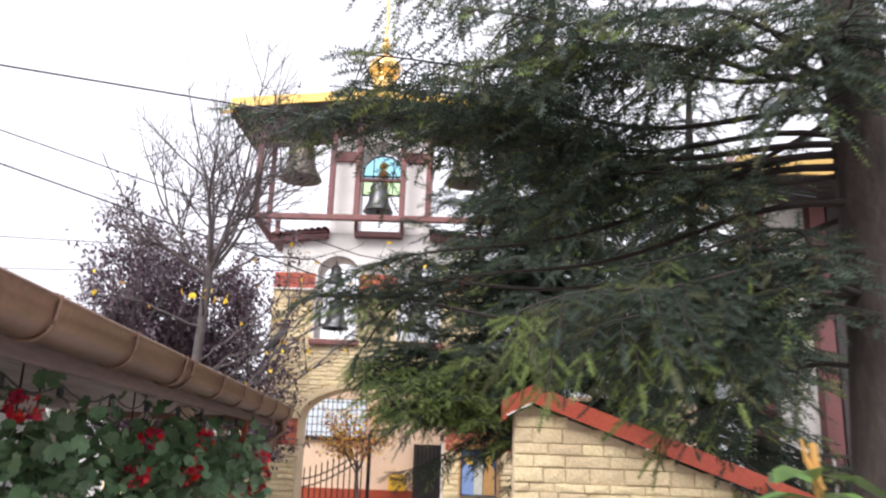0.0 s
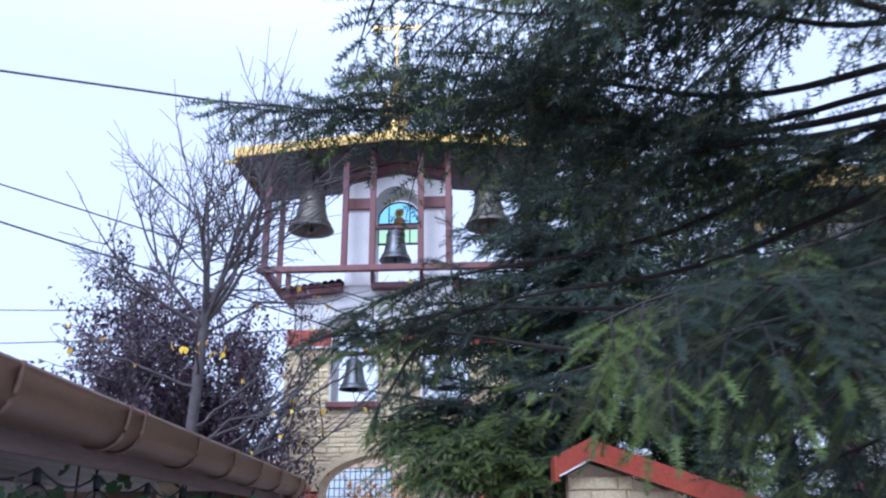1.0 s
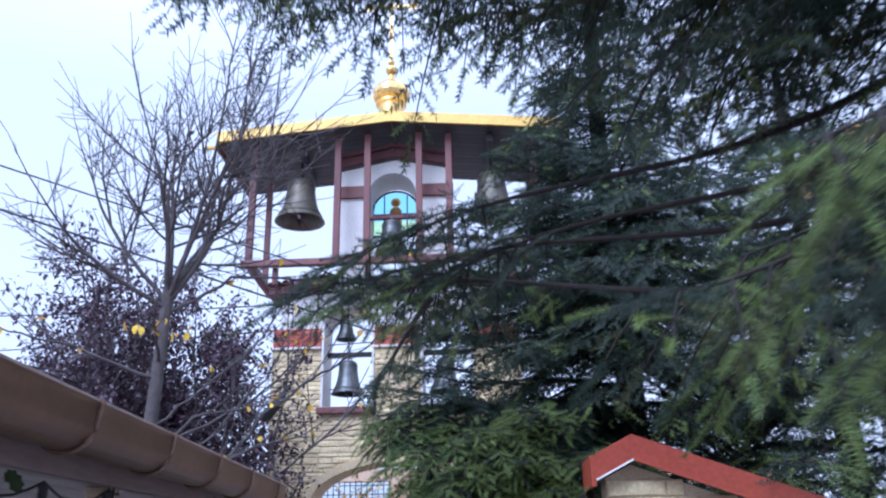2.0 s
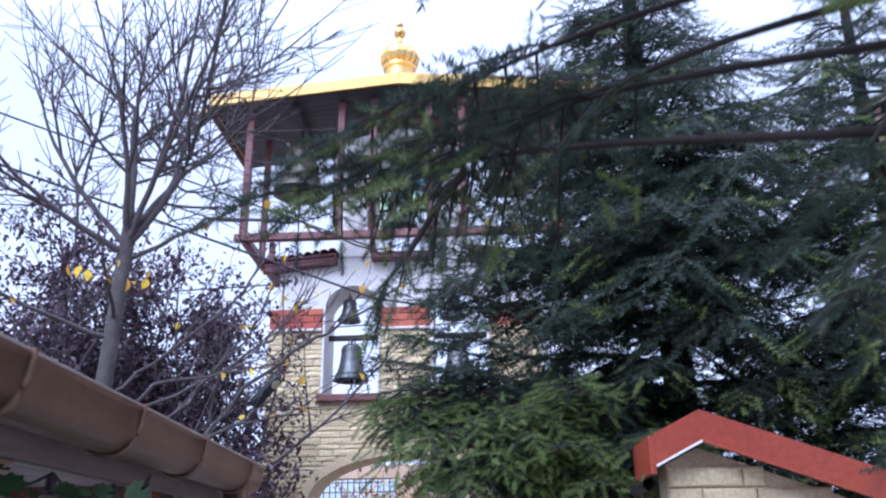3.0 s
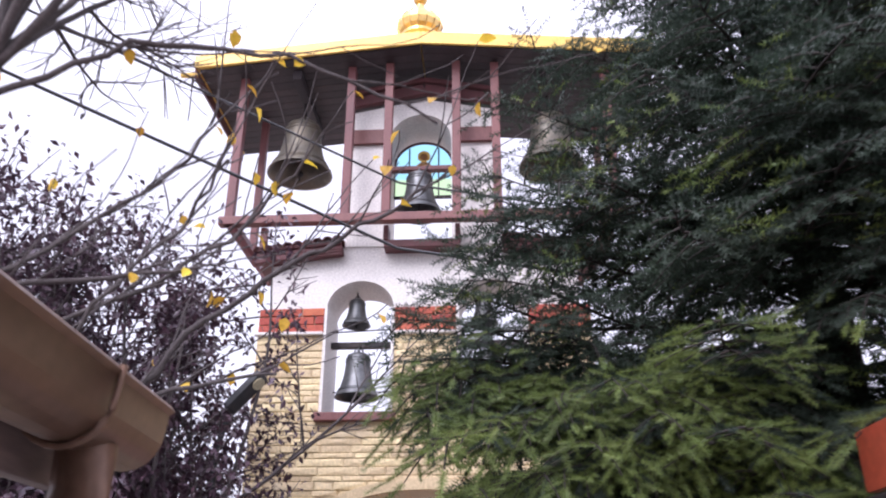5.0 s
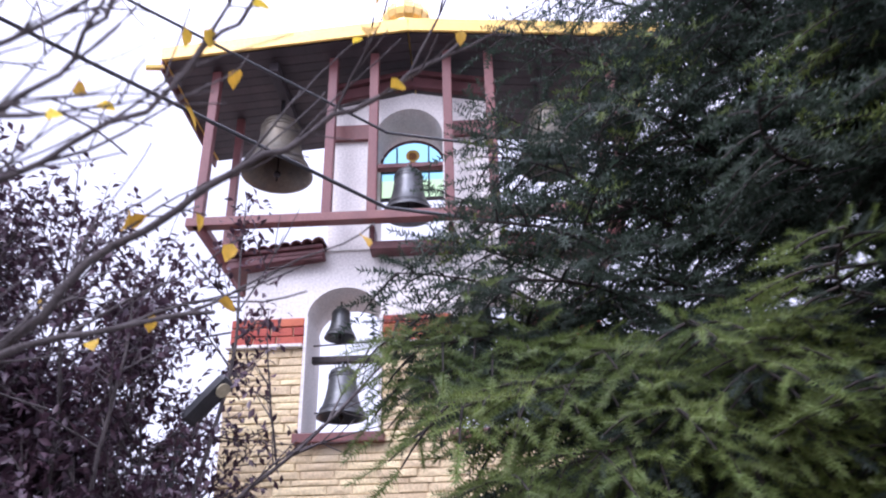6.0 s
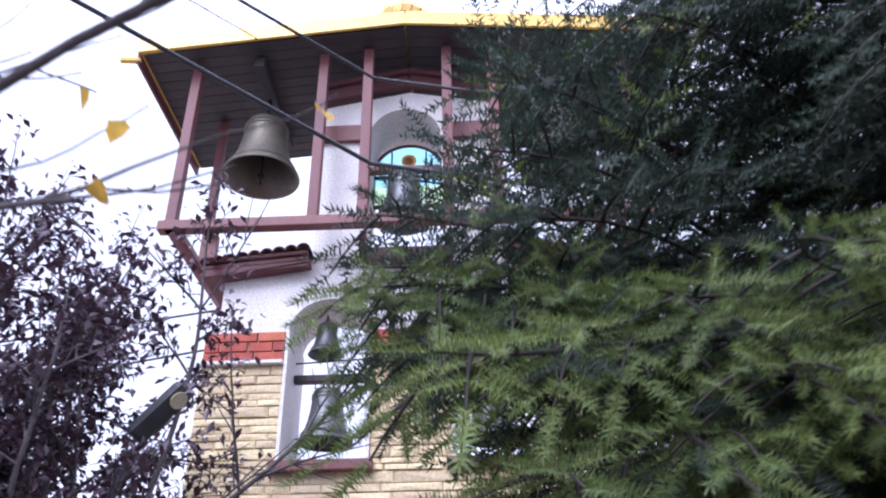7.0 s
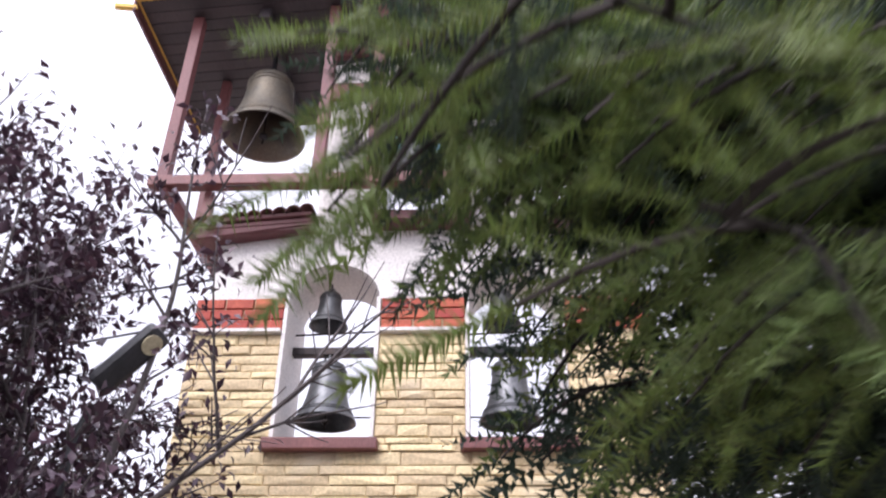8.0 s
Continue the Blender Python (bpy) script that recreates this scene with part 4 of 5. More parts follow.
BOUGHS = [((-2.35, 1.12, 2.42), math.radians(195), 0.2, -0.28, 0.08, 0.12, 0.1)] + [bough(t, z, A, r, w, 0.76 if t[1] > 5.0 and t[2] < 2.8 else 0.3 if t[2] > 3 else 0.2) for t, z, r, w in (
    # over the path, high: the long level bough before the belfry
    ((-1.13, 4.75, 3.58), 2.95, 0.7, 0.5), ((-0.75, 4.9, 3.6), 3.0, 0.7, 0.5), ((-0.5, 4.95, 3.78), 3.2, 0.6, 0.45), ((-0.05, 5.12, 3.55), 3.1, 0.5, 0.5),
    # over the path, low: the dense drooping bough
    ((-0.85, 5.45, 2.54), 2.2, 0.35, 0.36), ((-0.62, 5.35, 2.54), 2.5, 0.2, 0.4), ((-0.42, 5.25, 2.44), 2.75, 0.05, 0.4), ((-0.7, 5.5, 2.64), 2.95, 0.05, 0.35),
    # near curtain, high
    ((-0.5, 4.2, 4.25), 4.3, 0.3, 0.55), ((0.0, 4.4, 4.05), 4.2, 0.3, 0.55), ((-0.28, 3.83, 3.32), 3.5, 0.35, 0.5), ((0.2, 3.75, 3.5), 3.7, 0.3, 0.5), ((0.6, 3.76, 3.4), 3.5, 0.3, 0.5), ((0.0, 4.3, 3.45), 3.5, 0.3, 0.5),
    ((0.67, 4.77, 2.92), 3.0, 0.3, 0.45), ((0.33, 4.34, 2.87), 2.9, 0.35, 0.45),
    # near the viewer, before the trunk
    ((1.75, 3.35, 3.1), 3.3, 0.3, 0.4), ((1.85, 3.25, 3.5), 3.6, 0.2, 0.4), ((1.6, 3.4, 3.3), 3.4, 0.2, 0.4), ((1.5, 3.3, 3.0), 3.2, 0.2, 0.5), ((1.72, 3.15, 3.25), 3.4, 0.2, 0.5), ((1.3, 3.5, 3.45), 3.5, 0.25, 0.5), ((1.9, 3.4, 3.75), 3.8, 0.2, 0.4),
    # low sunny sprays beside the path
    ((0.46, 3.4, 2.06), 2.4, 0.2, 0.4), ((0.63, 3.43, 1.95), 2.3, 0.2, 0.4), ((0.88, 3.56, 1.97), 2.3, 0.2, 0.4), ((0.25, 4.07, 2.05), 2.35, 0.25, 0.4), ((0.95, 3.9, 2.38), 2.6, 0.2, 0.4), ((1.05, 3.57, 1.87), 2.2, 0.2, 0.35), ((0.6, 4.3, 2.25), 2.5, 0.2, 0.4), ((1.0, 4.4, 2.0), 2.3, 0.2, 0.4), ((1.25, 4.7, 1.7), 2.0, 0.2, 0.4),
    # behind, towards the church
    ((1.2, 6.2, 2.6), 2.7, 0.3, 0.5), ((1.6, 6.4, 2.2), 2.4, 0.3, 0.5), ((0.9, 5.9, 2.35), 2.5, 0.3, 0.5))]


def side_a(az, z):
    """Keeps the low limbs off the path and off the viewer's way in."""
    toward = math.cos(az - math.radians(200))
    if math.cos(az - math.radians(165)) < -0.15:
        return False
    return not (z < 3.0 and toward > 0.3) and not (z < 5.0 and math.cos(az - math.radians(235)) > 0.6)


spruce("tall old spruce with long drooping boughs over the path", A, 9.5, 2.4, 9, lambda z: 0.5 + 1.9 * (1 - (z / 9.7) ** 1.5), 11, 0.19, BOUGHS, young=0.22, hang=0.45, sector=side_a, olive=0.2, sparse=3.0, fresh=lambda p: np.where(p[:, 2] < 2.45, 1.4, 0.4), near=lambda p: (p[:, 2] < 2.75) & (p[:, 0] < -0.6))

# the dense dark spruce before the tower
B = (1.22, 9.5)
spruce("dense dark green spruce with bright tips before the tower", (B[0], B[1], 0), 9.0, 1.9, 27, lambda z: 1.95 * max(0.06, 1 - (z - 1.6) / 7.2), 23, 0.14,
       [bough(t, z, B, 0.3, w) for t, z, w in (
           # low sprays that reach the path
           ((-0.62, 8.0, 2.15), 2.2, 0.2), ((-0.72, 8.35, 2.28), 2.3, 0.18), ((-0.5, 8.1, 1.99), 2.05, 0.3), ((-0.3, 8.08, 2.04), 2.1, 0.35), ((-0.15, 8.1, 2.14), 2.2, 0.35), ((0.1, 8.1, 2.22), 2.3, 0.35), ((-0.48, 8.2, 2.24), 2.3, 0.3), ((-0.25, 8.25, 2.34), 2.4, 0.35), ((-0.05, 8.15, 2.38), 2.4, 0.35), ((-0.58, 8.4, 2.36), 2.4, 0.25), ((0.35, 8.0, 2.1), 2.2, 0.35), ((0.3, 7.98, 2.45), 2.5, 0.35),
           ((-0.84, 8.42, 2.42), 2.4, 0.2), ((-0.8, 8.45, 2.3), 2.35, 0.2), ((-0.78, 8.65, 2.45), 2.45, 0.22), ((-0.68, 8.55, 2.32), 2.4, 0.25), ((-0.35, 8.4, 2.05), 2.1, 0.3), ((0.05, 8.3, 2.1), 2.15, 0.3), ((0.2, 8.2, 2.3), 2.35, 0.35),
           # the edge towards the tower, going up
           ((-0.82, 8.5, 2.5), 2.45, 0.22), ((-0.86, 8.68, 2.72), 2.6, 0.22), ((-0.74, 8.35, 2.38), 2.4, 0.22), ((-0.8, 8.9, 2.95), 2.8, 0.24), ((-0.62, 8.45, 2.6), 2.6, 0.3), ((-0.6, 8.65, 2.9), 2.8, 0.3), ((-0.72, 9.3, 3.35), 3.25, 0.26), ((-0.58, 8.85, 3.25), 3.2, 0.3), ((-0.52, 9.3, 3.75), 3.6, 0.28), ((-0.4, 9.25, 4.15), 4.0, 0.3), ((-0.25, 9.3, 4.55), 4.4, 0.3), ((-0.1, 9.05, 3.75), 3.7, 0.35), ((-0.6, 9.15, 3.55), 3.4, 0.28), ((-0.7, 9.2, 2.7), 2.65, 0.25), ((-0.62, 9.0, 2.35), 2.4, 0.25), ((-0.4, 8.7, 2.6), 2.6, 0.35), ((-0.3, 8.9, 3.1), 3.1, 0.35), ((-0.2, 8.7, 3.4), 3.4, 0.35), ((-0.5, 8.8, 2.2), 2.25, 0.3), ((-0.25, 8.6, 2.1), 2.15, 0.3), ((-0.05, 9.0, 4.3), 4.2, 0.35), ((0.1, 9.0, 4.8), 4.7, 0.35),
           # undermost tier
           ((-0.3, 9.0, 2.07), 2.1, 0.3), ((-0.56, 8.78, 2.04), 2.1, 0.25), ((-0.5, 8.95, 2.08), 2.15, 0.28), ((-0.42, 8.62, 2.0), 2.05, 0.3), ((-0.32, 8.8, 2.02), 2.1, 0.3), ((0.0, 8.9, 2.02), 2.1, 0.35), ((0.2, 9.1, 2.02), 2.1, 0.35), ((-0.1, 8.6, 1.98), 2.05, 0.35), ((-0.45, 9.2, 2.12), 2.15, 0.28), ((0.3, 8.7, 1.98), 2.05, 0.35), ((0.5, 9.0, 2.02), 2.1, 0.35), ((0.1, 8.4, 1.98), 2.05, 0.35), ((0.45, 8.3, 2.02), 2.1, 0.35),
           # long boughs over the coped wall
           ((0.86, 7.46, 2.95), 3.2, 0.45), ((1.1, 7.4, 3.3), 3.5, 0.45), ((0.7, 7.6, 3.35), 3.5, 0.45), ((1.3, 7.5, 3.65), 3.8, 0.45), ((1.0, 7.6, 3.9), 4.0, 0.45), ((1.5, 7.5, 3.1), 3.3, 0.45), ((1.75, 7.6, 3.5), 3.7, 0.45), ((1.2, 7.6, 2.7), 2.9, 0.4), ((1.6, 7.5, 4.0), 4.1, 0.45), ((1.9, 7.7, 4.3), 4.4, 0.45), ((1.3, 7.7, 4.4), 4.5, 0.45), ((2.1, 7.8, 3.8), 4.0, 0.45),
           # the flank towards the path
           ((0.35, 8.5, 2.15), 2.2, 0.42), ((0.7, 8.4, 2.1), 2.2, 0.42), ((1.9, 8.7, 2.5), 2.6, 0.42), ((2.1, 8.9, 2.9), 3.0, 0.42), ((1.7, 8.4, 2.3), 2.4, 0.42), ((2.0, 8.6, 3.3), 3.4, 0.42), ((0.2, 8.1, 2.95), 3.0, 0.4), ((0.75, 7.95, 2.9), 3.0, 0.4), ((0.5, 8.05, 3.4), 3.45, 0.4), ((1.1, 7.95, 3.3), 3.4, 0.4), ((0.15, 8.35, 3.8), 3.8, 0.4), ((0.85, 8.1, 3.75), 3.8, 0.4), ((1.4, 8.1, 3.7), 3.75, 0.4), ((0.4, 8.3, 4.2), 4.2, 0.4), ((1.05, 8.2, 4.2), 4.25, 0.4), ((1.6, 8.2, 4.3), 4.3, 0.4), ((0.6, 8.45, 4.7), 4.65, 0.4), ((1.2, 8.4, 4.75), 4.75, 0.4), ((0.9, 8.6, 5.2), 5.15, 0.4), ((1.4, 8.6, 5.2), 5.2, 0.4), ((0.3, 8.8, 5.0), 4.9, 0.4), ((0.6, 8.8, 5.6), 5.5, 0.35), ((1.1, 8.8, 5.7), 5.6, 0.35))], young=0.3, hang=0.3, sector=lambda az, z: math.cos(az - math.radians(228)) > -0.3, fresh=lambda p: np.where((p[:, 2] < 2.5) & (p[:, 1] < -0.8), 2.2, 0.3), near=lambda p: (p[:, 2] < 2.8) & (p[:, 1] < -0.75) & (p[:, 0] < -0.4))

# a third spruce, crowded in between the dark one and the church
spruce("dark green spruce crowded beside another", (2.75, 8.95, 0), 6.4, 1.6, 23, lambda z: 2.0 * max(0.08, 1 - (z - 1.4) / 5.2), 37, 0.12, (), young=0.25, hang=0.35, gap=0.056, ring=7, sparse=5.0, sector=lambda az, z: math.cos(az - math.radians(235)) > -0.4)


# ---- leaves ----
def leaf_shape(wide, fold=0.12, curl=0.15):
    v = np.array([[0, 0, 0], [0.35, -wide, fold], [0.35, 0, 0], [0.35, wide, fold], [0.7, -wide * 0.8, fold - curl * 0.5], [0.7, 0, -curl * 0.5], [0.7, wide * 0.8, fold - curl * 0.5], [1, 0, -curl]])
    f = np.array([[0, 2, 1], [0, 3, 2], [1, 2, 5], [1, 5, 4], [2, 3, 6], [2, 6, 5], [4, 5, 7], [5, 6, 7]])
    return v, f


def small_leaf(wide):
    v = np.array([[0, 0, 0], [0.5, -wide, 0.1], [0.5, 0, 0], [0.5, wide, 0.1], [1, 0, -0.12]])
    return v, np.array([[0, 2, 1], [0, 3, 2], [1, 2, 4], [2, 3, 4]])


OVAL = leaf_shape(0.26)


def branching(start, direction, length, radius, depth, rng, wood, tips, split=(2, 4), spread=32, upward=0.25, wander=0.09, shrink=0.66):
    """Grows a bare branch with forks. tips gathers (place, direction, depth) along thin twigs."""
    p, d = np.array(start, float), np.array(direction, float)
    d /= np.linalg.norm(d)
    n = max(4, int(length / 0.09))
    pts = [p.copy()]
    for k in range(n):
        d = d + np.array([rng.gauss(0, wander), rng.gauss(0, wander), rng.gauss(0, wander) + upward * 0.12])
        d /= np.linalg.norm(d)
        p = p + d * length / n
        pts.append(p.copy())
        if depth <= 1:
            tips.append((p.copy(), d.copy(), depth))
    wood.add(*tube_arrays(pts, np.linspace(radius, max(radius * 0.5, 0.0022), n + 1), 6 if radius > 0.012 else 4))
    if depth <= 0:
        return
    for k in range(rng.randint(*split)):
        at = pts[min(n, int(n * (0.35 + 0.65 * (k + rng.random()) / split[1])))]
        turn = np.array([rng.gauss(0, 1), rng.gauss(0, 1), rng.gauss(0, 1)])
        side = np.cross(d, turn)
        side /= np.linalg.norm(side) + 1e-9
        a = radians(rng.uniform(0.6, 1.3) * spread)
        branching(at, d * math.cos(a) + side * math.sin(a), length * rng.uniform(shrink - 0.12, shrink + 0.1), radius * 0.55, depth - 1, rng, wood, tips, split, spread, upward, wander, shrink)
    branching(pts[-1], d, length * shrink, radius * 0.5, depth - 1, rng, wood, tips, split, spread, upward, wander, shrink)


def leaf_part(name, places, dirs, sizes, materials, parent, seed, shape=OVAL, droop=0.6):
    rng = np.random.default_rng(seed)
    n = len(places)
    way = np.asarray(dirs) * 0.4 + rng.normal(0, 0.6, (n, 3)) - np.array([0, 0, droop])
    pile = Pile()
    scatter(pile, *shape, np.asarray(places), way, np.array([[0, 0, 1.0]]) + rng.normal(0, 0.5, (n, 3)), np.asarray(sizes), rng.integers(0, len(materials), n))
    ob = new(name, pile.mesh(name, materials, smooth=False))
    ob.parent = parent
    return tagged(ob, kind="stuff" if n > 40 else "")


# bare tree by the eave
rng = random.Random(5)
bare = thing("bare_tree", "slim leafless tree with upright grey twigs", "tree", (-2.07, 7.38, 0))
tube("trunk", [(0, 0, 0), (0.02, 0, 1.2), (-0.01, 0.01, 2.3), (0.03, -0.02, 3.2)], [0.055, 0.048, 0.042, 0.036], GREYBARK, bare, sides=12)
tips = []
for az, tilt, l in ((20, 8, 1.0), (150, 22, 0.95), (255, 26, 0.9), (320, 36, 0.9), (80, 30, 0.85), (185, 46, 0.9), (0, 42, 1.15), (30, 28, 1.1), (345, 20, 1.15), (215, 60, 0.75)):
    a, t = radians(az), radians(tilt)
    wood = Pile()
    branching((0.03, -0.02, 2.95 + 0.2 * math.cos(t)), (math.cos(a) * math.sin(t), math.sin(a) * math.sin(t), math.cos(t)), l, 0.018, 3, rng, wood, tips, (3, 5), 48, 0.35, 0.06, 0.58)
    new("branch", wood.mesh("branch", [GREYBARK])).parent = bare
few = [tips[k] for k in range(7, len(tips), max(1, len(tips) // 45))]
leaf_part("leaves", [p for p, d, q in few], [d for p, d, q in few], [rng.uniform(0.03, 0.05) for _ in few], [PLUM, GREYBARK], bare, 3)
# its low boughs with the last yellow leaves
spotted, dirs = [], []
for pts, r in (([(0, 0, 1.75), (0.33, 0.6, 2.2), (0.57, 0.62, 2.5), (0.92, 0.62, 2.74), (1.21, 0.6, 2.89), (1.45, 0.6, 3.08)], 0.015), ([(0, 0, 1.6), (0.2, 0.4, 2.05), (0.5, 0.6, 2.25), (0.85, 0.6, 2.3)], 0.015), ([(0, 0, 2.7), (0.1, -0.3, 2.82), (0.18, -0.6, 2.86)], 0.012),
               ([(0, 0, 2.6), (-0.4, -0.3, 2.75), (-0.7, -0.5, 2.8)], 0.014), ([(0.02, 0, 3.0), (0.4, 0.1, 3.3), (0.9, 0.2, 3.3), (1.4, 0.35, 3.1)], 0.013), ([(0, 0, 2.1), (0.3, -0.1, 2.35), (0.7, 0.0, 2.42)], 0.014),
               ([(0, 0, 2.3), (0.33, 0.15, 2.62), (0.58, 0.2, 2.85), (0.72, 0.2, 3.15)], 0.009), ([(0, 0, 2.15), (0.5, 0.28, 2.48), (0.8, 0.3, 2.7), (0.98, 0.25, 2.92)], 0.009), ([(0, 0, 2.0), (0.4, 0.1, 2.3), (0.66, 0.1, 2.6), (0.8, 0.05, 2.8)], 0.008)):
    wood = Pile()
    fine = []
    for a, b in zip(pts, pts[1:]):
        fine += [np.array(a) + (np.array(b) - np.array(a)) * q / 5 + np.array([rng.gauss(0, 0.008), rng.gauss(0, 0.008), rng.gauss(0, 0.008)]) for q in range(5)]
    fine.append(np.array(pts[-1]))
    wood.add(*tube_arrays(fine, np.linspace(r, 0.005, len(fine)), 7))
    for k in range(4, len(fine), 2):
        sub = []
        branching(fine[k], fine[k] - fine[k - 3] + np.array([rng.gauss(0, 0.05), rng.gauss(0, 0.05), 0.06]), rng.uniform(0.15, 0.4), 0.005, 1, rng, wood, sub, (1, 2), 40, 0.2)
        for p, d, q in sub[::5]:
            if rng.random() < 0.22:
                spotted.append(p)
                dirs.append(d)
    new("bough", wood.mesh("bough", [GREYBARK])).parent = bare
for _ in range(9):
    spotted.append(np.array([0.12 + rng.gauss(0, 0.09), -0.33 + rng.gauss(0, 0.12), 2.84 + rng.gauss(0, 0.03)]))
    dirs.append(np.array([0.3, 0, 0]))
leaf_part("yellow_leaves", spotted, dirs, [rng.uniform(0.04, 0.07) for _ in spotted], [YELLOW], bare, 4, leaf_shape(0.34), 0.8)

# purple-leaved plum, a wide shrub of many stems
rng = random.Random(77)
plum = thing("plum_shrub", "wide purple-leaved plum shrub thinning in autumn", "shrub", (-3.22, 10.9, 0))
tips = []
for k in range(22):
    a = 2 * math.pi * k / 22 + rng.uniform(-0.2, 0.2)
    t = radians(rng.uniform(4, 19 if math.cos(a) > 0.2 else 33))
    wood = Pile()
    branching((0.12 * math.cos(a), 0.12 * math.sin(a), 0.2), (math.cos(a) * math.sin(t), 0.8 * math.sin(a) * math.sin(t), math.cos(t)), rng.uniform(2.2, 3.0), 0.028, 3, rng, wood, tips, (4, 6), 44, 0.1, 0.05, 0.4)
    new("stem", wood.mesh("stem", [GREYBARK])).parent = plum
rng_np = np.random.default_rng(8)
pl, dl = [], []
for p, d, q in tips:
    if p[2] > 1.5 and p[0] < 1.36 and not (0.72 < p[0] < 0.98 and p[1] < 0.05 and 2.75 < p[2] < 3.1):
        for _ in range(4):
            pl.append(p + rng_np.normal(0, 0.05, 3))
            dl.append(d)
keep = rng_np.permutation(len(pl))[:50000]
leaf_part("leaves", [pl[k] for k in keep], [dl[k] for k in keep], rng_np.uniform(0.05, 0.08, len(keep)), [PLUM], plum, 6, small_leaf(0.25))

# small orange-leaved tree before the gate
rng = random.Random(78)
amber = thing("autumn_tree", "small tree with orange autumn leaves before the gate", "tree", (-1.25, 12.55, 0))
tube("trunk", [(0, 0, 0), (0.02, 0, 0.8), (-0.02, 0, 1.5)], [0.03, 0.025, 0.02], GREYBARK, amber)
tips = []
for k in range(7):
    a = 2 * math.pi * k / 7
    wood = Pile()
    branching((-0.02, 0, 1.3), (math.cos(a) * 0.5, math.sin(a) * 0.4, 1), 0.6, 0.01, 2, rng, wood, tips, (3, 4), 40, 0.0, 0.08, 0.6)
    new("branch", wood.mesh("branch", [GREYBARK])).parent = amber
pl = [p + rng_np.normal(0, 0.04, 3) for p, d, q in tips for _ in range(2)]
pl = [pl[k] for k in rng_np.permutation(len(pl))[:1500]]
leaf_part("leaves", pl, np.zeros((len(pl), 3)), rng_np.uniform(0.035, 0.06, len(pl)), [ORANGE, ORANGE, YELLOW], amber, 9)

# garden lamp within the plum shrub
lamp = thing("yard_lamp", "dark grey yard lamp head with a cream lens on a pole", "street lamp", (-2.38, 10.85, 0))
tube("pole", [(0, 0, 0), (0, 0, 2.6), (0.05, 0, 2.78)], 0.022, LAMPGREY, lamp)
head = part("head", block(-0.06, 0.06, -0.17, 0.17, -0.03, 0.035, 0.028), LAMPGREY, lamp)
head.matrix_basis = Matrix.Translation((0.17, -0.02, 2.98)) @ Matrix.Rotation(radians(-48), 4, "Y") @ Matrix.Rotation(radians(90), 4, "Z") @ Matrix.Rotation(radians(25), 4, "Y")
part("lens", lathe([(0.045, -0.037), (0.045, -0.03)], 20, at=(0, -0.1, 0)), LENS, head)

rng = random.Random(79)
# geraniums hung under the eave
def geranium(at, seed, wide):
    rg = np.random.default_rng(seed)
    ob = thing("geranium", "geranium with red blooms in a hung planter", "flowers", at, group="geraniums under the eave")
    part("planter", block(-0.1, 0.1, -wide, wide, -0.42, -0.22, 0.02), CLAY, ob)
    for s in (-1, 1):
        tube("hanger", [(0, s * wide * 0.9, -0.24), (0, s * wide * 0.9, 0.5)], 0.004, IRON, ob, sides=5)
    n = int(900 * wide)
    p = np.stack([np.clip(rg.normal(0.02, 0.12, n), -0.25, 0.22), rg.uniform(-wide * 1.1, wide * 1.1, n), rg.normal(-0.08, 0.13, n)], 1)
    lobes = 9
    v = [[0, 0, 0]]
    for k in range(lobes * 2):
        a = 2 * math.pi * k / (lobes * 2)
        r = (1.0 if k % 2 else 0.82) * (0.5 if k else 0.15)
        v.append([r * math.cos(a) + 0.4, r * math.sin(a), 0.1 * (r * 2) ** 2])
    f = [[0, k + 1, (k + 1) % (lobes * 2) + 1] for k in range(lobes * 2)]
    v = np.array(v)
    v[0] = [0.4, 0, 0]
    pile = Pile()
    scatter(pile, v, np.array(f), p, rg.normal(0, 1, (n, 3)) + np.array([0.3, 0, -0.3]), np.array([[0.5, -0.5, 0.7]]) + rg.normal(0, 0.45, (n, 3)), rg.uniform(0.045, 0.085, n))
    tagged(new("leaves", pile.mesh("leaves", [GERAN], smooth=False)), kind="stuff").parent = ob
    return ob


def bloom(parent, at, seed, size=0.06):
    rg = np.random.default_rng(seed)
    n = 34
    d = rg.normal(0, 1, (n, 3))
    d /= np.linalg.norm(d, axis=1)[:, None]
    pile = Pile()
    scatter(pile, *leaf_shape(0.45, 0.1, 0.2), np.array(at) + d * size * 0.55, d, rg.normal(0, 1, (n, 3)), np.full(n, size * 0.6))
    ob_ = new("bloom", pile.mesh("bloom", [PETAL], smooth=False))
    ob_.parent = parent
    tagged(ob_, kind="stuff")
    tube("bloom_stalk", [(at[0], at[1], at[2]), (at[0] * 0.6, at[1], at[2] - 0.12)], 0.003, GERAN, parent, sides=5)


G = [geranium((-1.28, y, 1.52), 60 + k, 0.48) for k, y in enumerate((2.75, 3.75, 4.75, 5.65))]
for g, places in zip(G, (((0.1, 0.3, 0.14), (0.12, -0.2, 0.0)), ((0.14, 0.2, -0.08), (0.13, 0.35, 0.06)), ((0.14, -0.15, -0.1), (0.13, -0.02, -0.07), (0.12, 0.15, 0.08)), ((0.17, 0.42, -0.02), (0.16, 0.5, -0.12), (0.16, 0.38, -0.2)))):
    for k, q in enumerate(places):
        bloom(g, q, 70 + k + int(g.location.y * 10))

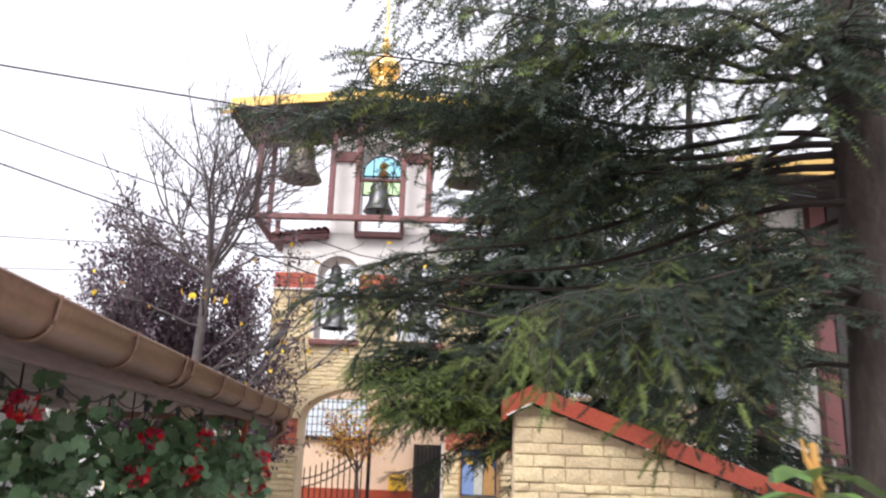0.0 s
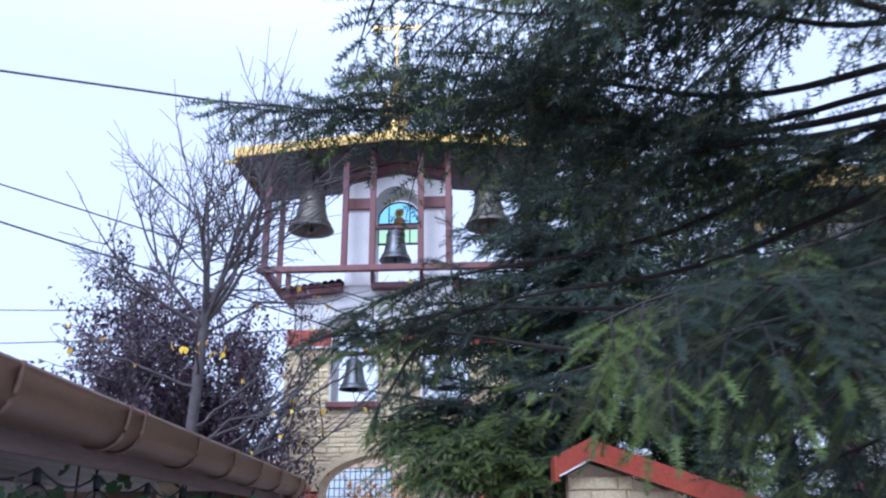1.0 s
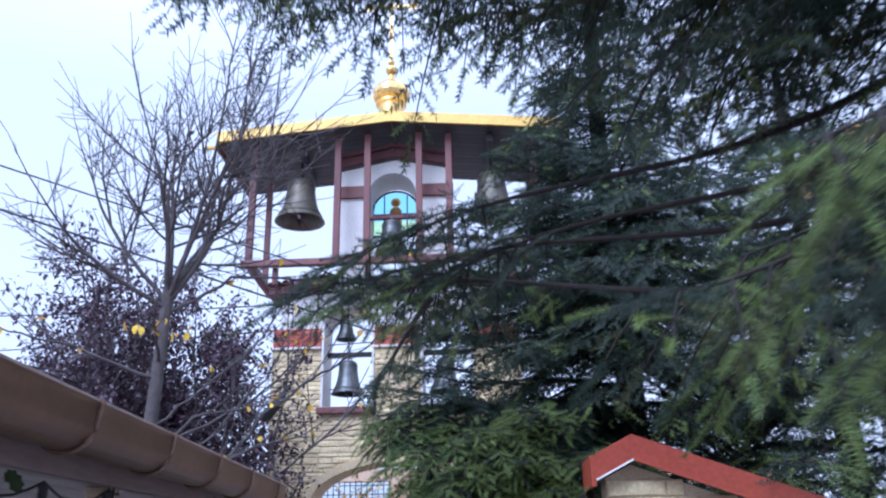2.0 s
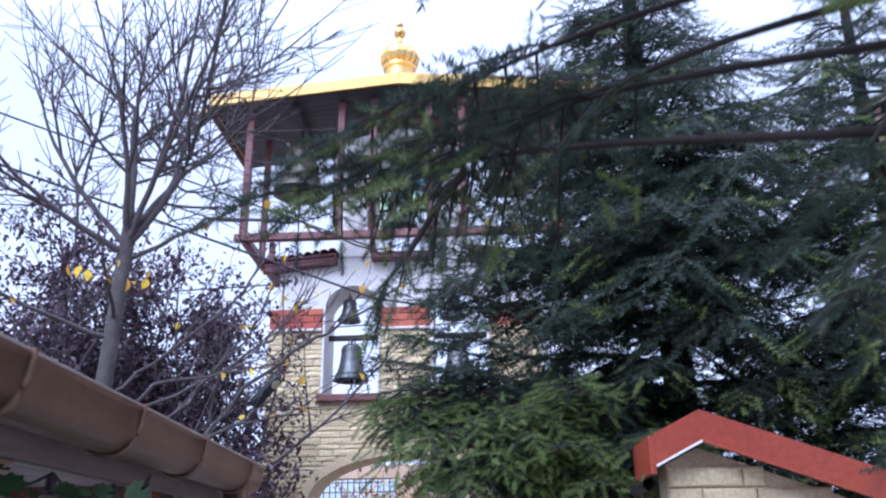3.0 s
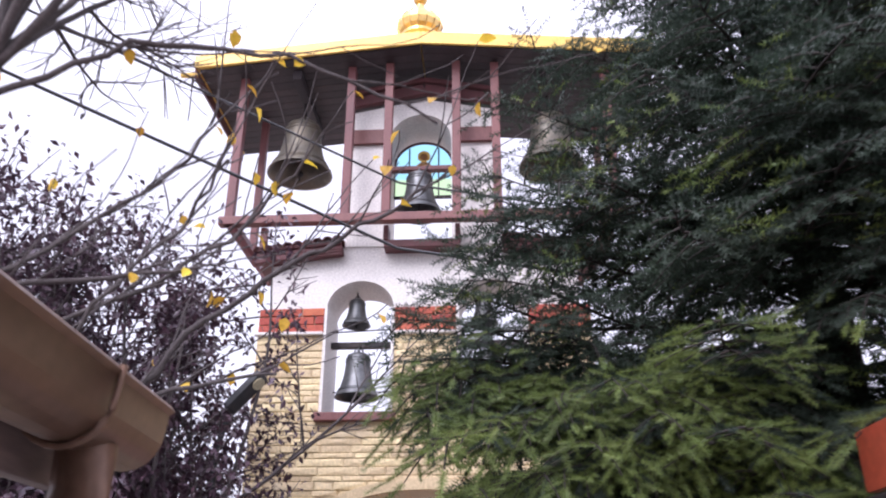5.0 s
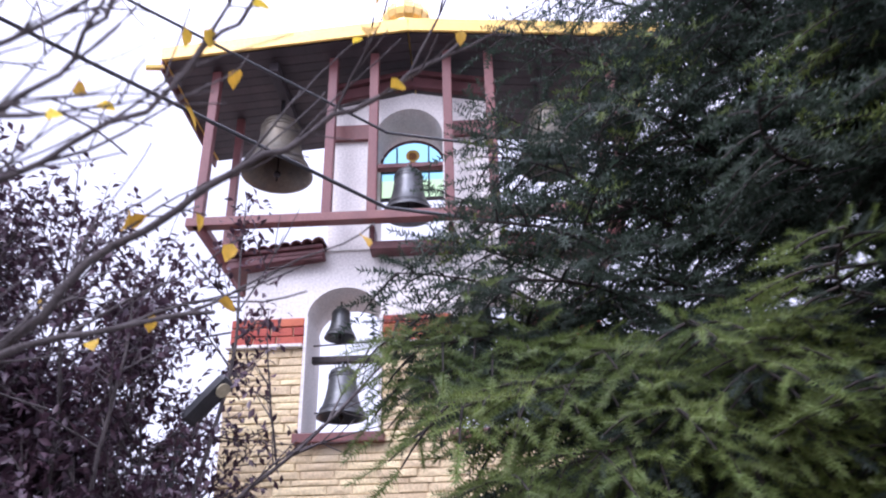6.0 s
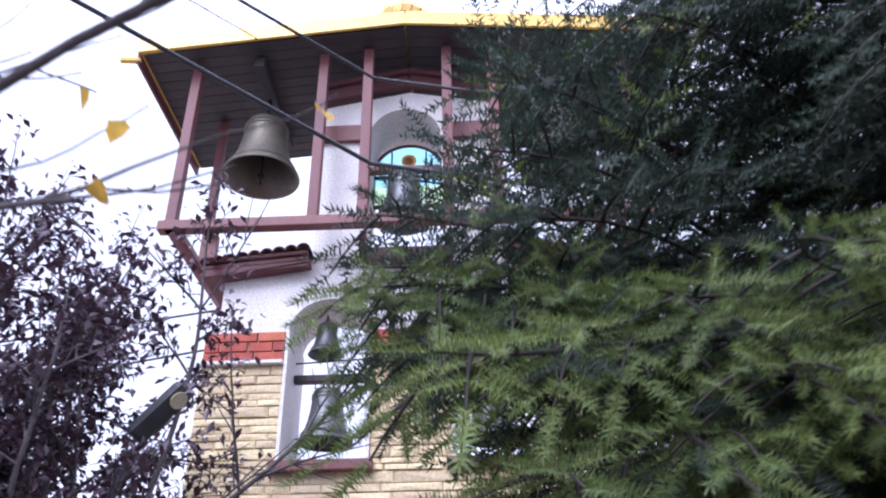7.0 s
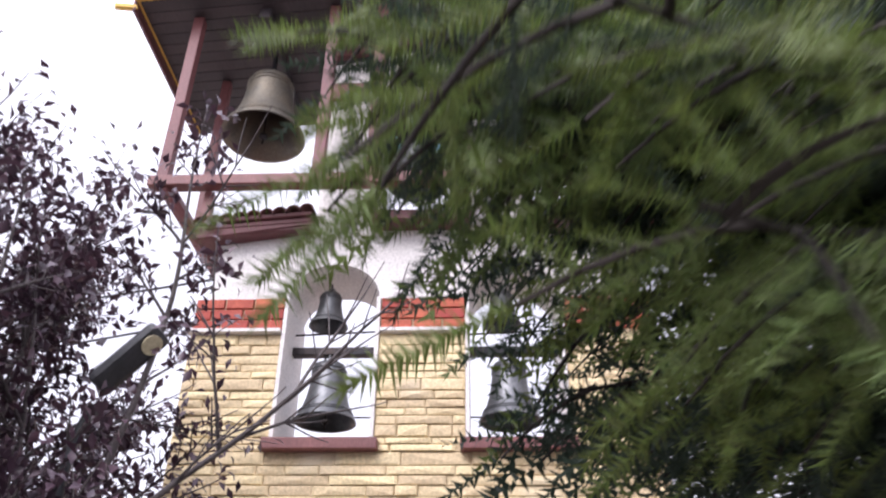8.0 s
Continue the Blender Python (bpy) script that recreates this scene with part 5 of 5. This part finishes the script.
# broad-leaved potted plant at the path's edge
pot = thing("potted_plant", "potted shrub with long glossy green leaves and ochre stalks", "plant", (1.06, 2.25, 0))
part("pot", lathe([(0.13, 0), (0.18, 0.32), (0.2, 0.33), (0.2, 0.38), (0.17, 0.38)], 28), CLAY, pot, smooth=True)
tube("stem", [(0, 0, 0.3), (0.01, 0, 0.9), (-0.02, 0.01, 1.6)], [0.018, 0.015, 0.01], STALK, pot)
tube("shoot", [(-0.01, 0, 1.5), (-0.04, 0.0, 1.56), (-0.05, 0.0, 1.61)], [0.008, 0.007, 0.003], STALK, pot)
lv, lf = leaf_shape(0.17, 0.05, 0.25)
for k in range(22):
    a = k * 2.4
    pile = Pile()
    scatter(pile, lv, lf, np.array([[-0.02, 0.0, 1.26 + 0.013 * k]]), np.array([[math.cos(a), math.sin(a), 0.35 - 0.5 * rng.random()]]), np.array([[0, 0, 1.0]]), np.array([rng.uniform(0.17, 0.26)]))
    ob = new("leaf", pile.mesh("leaf", [BROADLEAF]))
    ob.parent = pot

# ---- stones and bricks, laid last ----
rng = random.Random(31)
courses("stone", STONES, tower, 2.22, 4.12, 0.066, 0.004, (0.14, 0.5), lambda a, b: gate_span(a, b, BX0, BX1), YF + 0.03, 0.034, rng, 300, 0.35)
courses("brick", BRICKS, tower, 4.148, 4.41, 0.088, 0.012, (0.2, 0.24), lambda a, b: gate_span(a, b, BX0, BX1), YF + 0.03, 0.04, rng)
part("stone_ledge", block(BX0 - 0.02, WIN[0][0] - 0.02, YF - 0.04, YF + 0.03, 4.118, 4.146, 0.005), WHITE, tower)
part("stone_ledge", block(WIN[0][1] + 0.02, WIN[1][0] - 0.02, YF - 0.04, YF + 0.03, 4.118, 4.146, 0.005), WHITE, tower)
courses("gate_brick", BRICKS, tower, 1.7, 2.16, 0.09, 0.012, (0.2, 0.24), lambda a, b: gate_span(a, b, BX0, BX1), YF + 0.03, 0.045, rng)
courses("wall_stone", STONES, tower, 0.0, 1.7, 0.085, 0.007, (0.2, 0.45), lambda a, b: gate_span(a, b, BX0, BX1), YF + 0.03, 0.045, rng, 60)
for name in ("wall_west", "wall_east"):
    w = bpy.data.objects[name]
    x0, x1 = (-5.2, BX0) if name == "wall_west" else (BX1, 2.6)
    courses("stone", STONES, w, 0.0, 1.7, 0.085, 0.007, (0.2, 0.45), lambda a, b: [(x0, x1)], YF + 0.04, 0.04, rng, 60)
    courses("brick", BRICKS, w, 1.7, 2.16, 0.09, 0.012, (0.2, 0.24), lambda a, b: [(x0, x1)], YF + 0.04, 0.04, rng, 80)


def hut_span(a, b):
    z = (a + b) / 2 + 0.03
    right = min(3.4, HA + (2.04 - z) / 0.36)
    left = max(0.71, HA - (2.04 - z) / 0.5)
    return [(left, right)] if right - left > 0.1 else []


courses("stone", STONES, hut, 0.0, 2.04, 0.1, 0.004, (0.16, 0.42), hut_span, HY + 0.05, 0.04, rng, 300, 0.3)
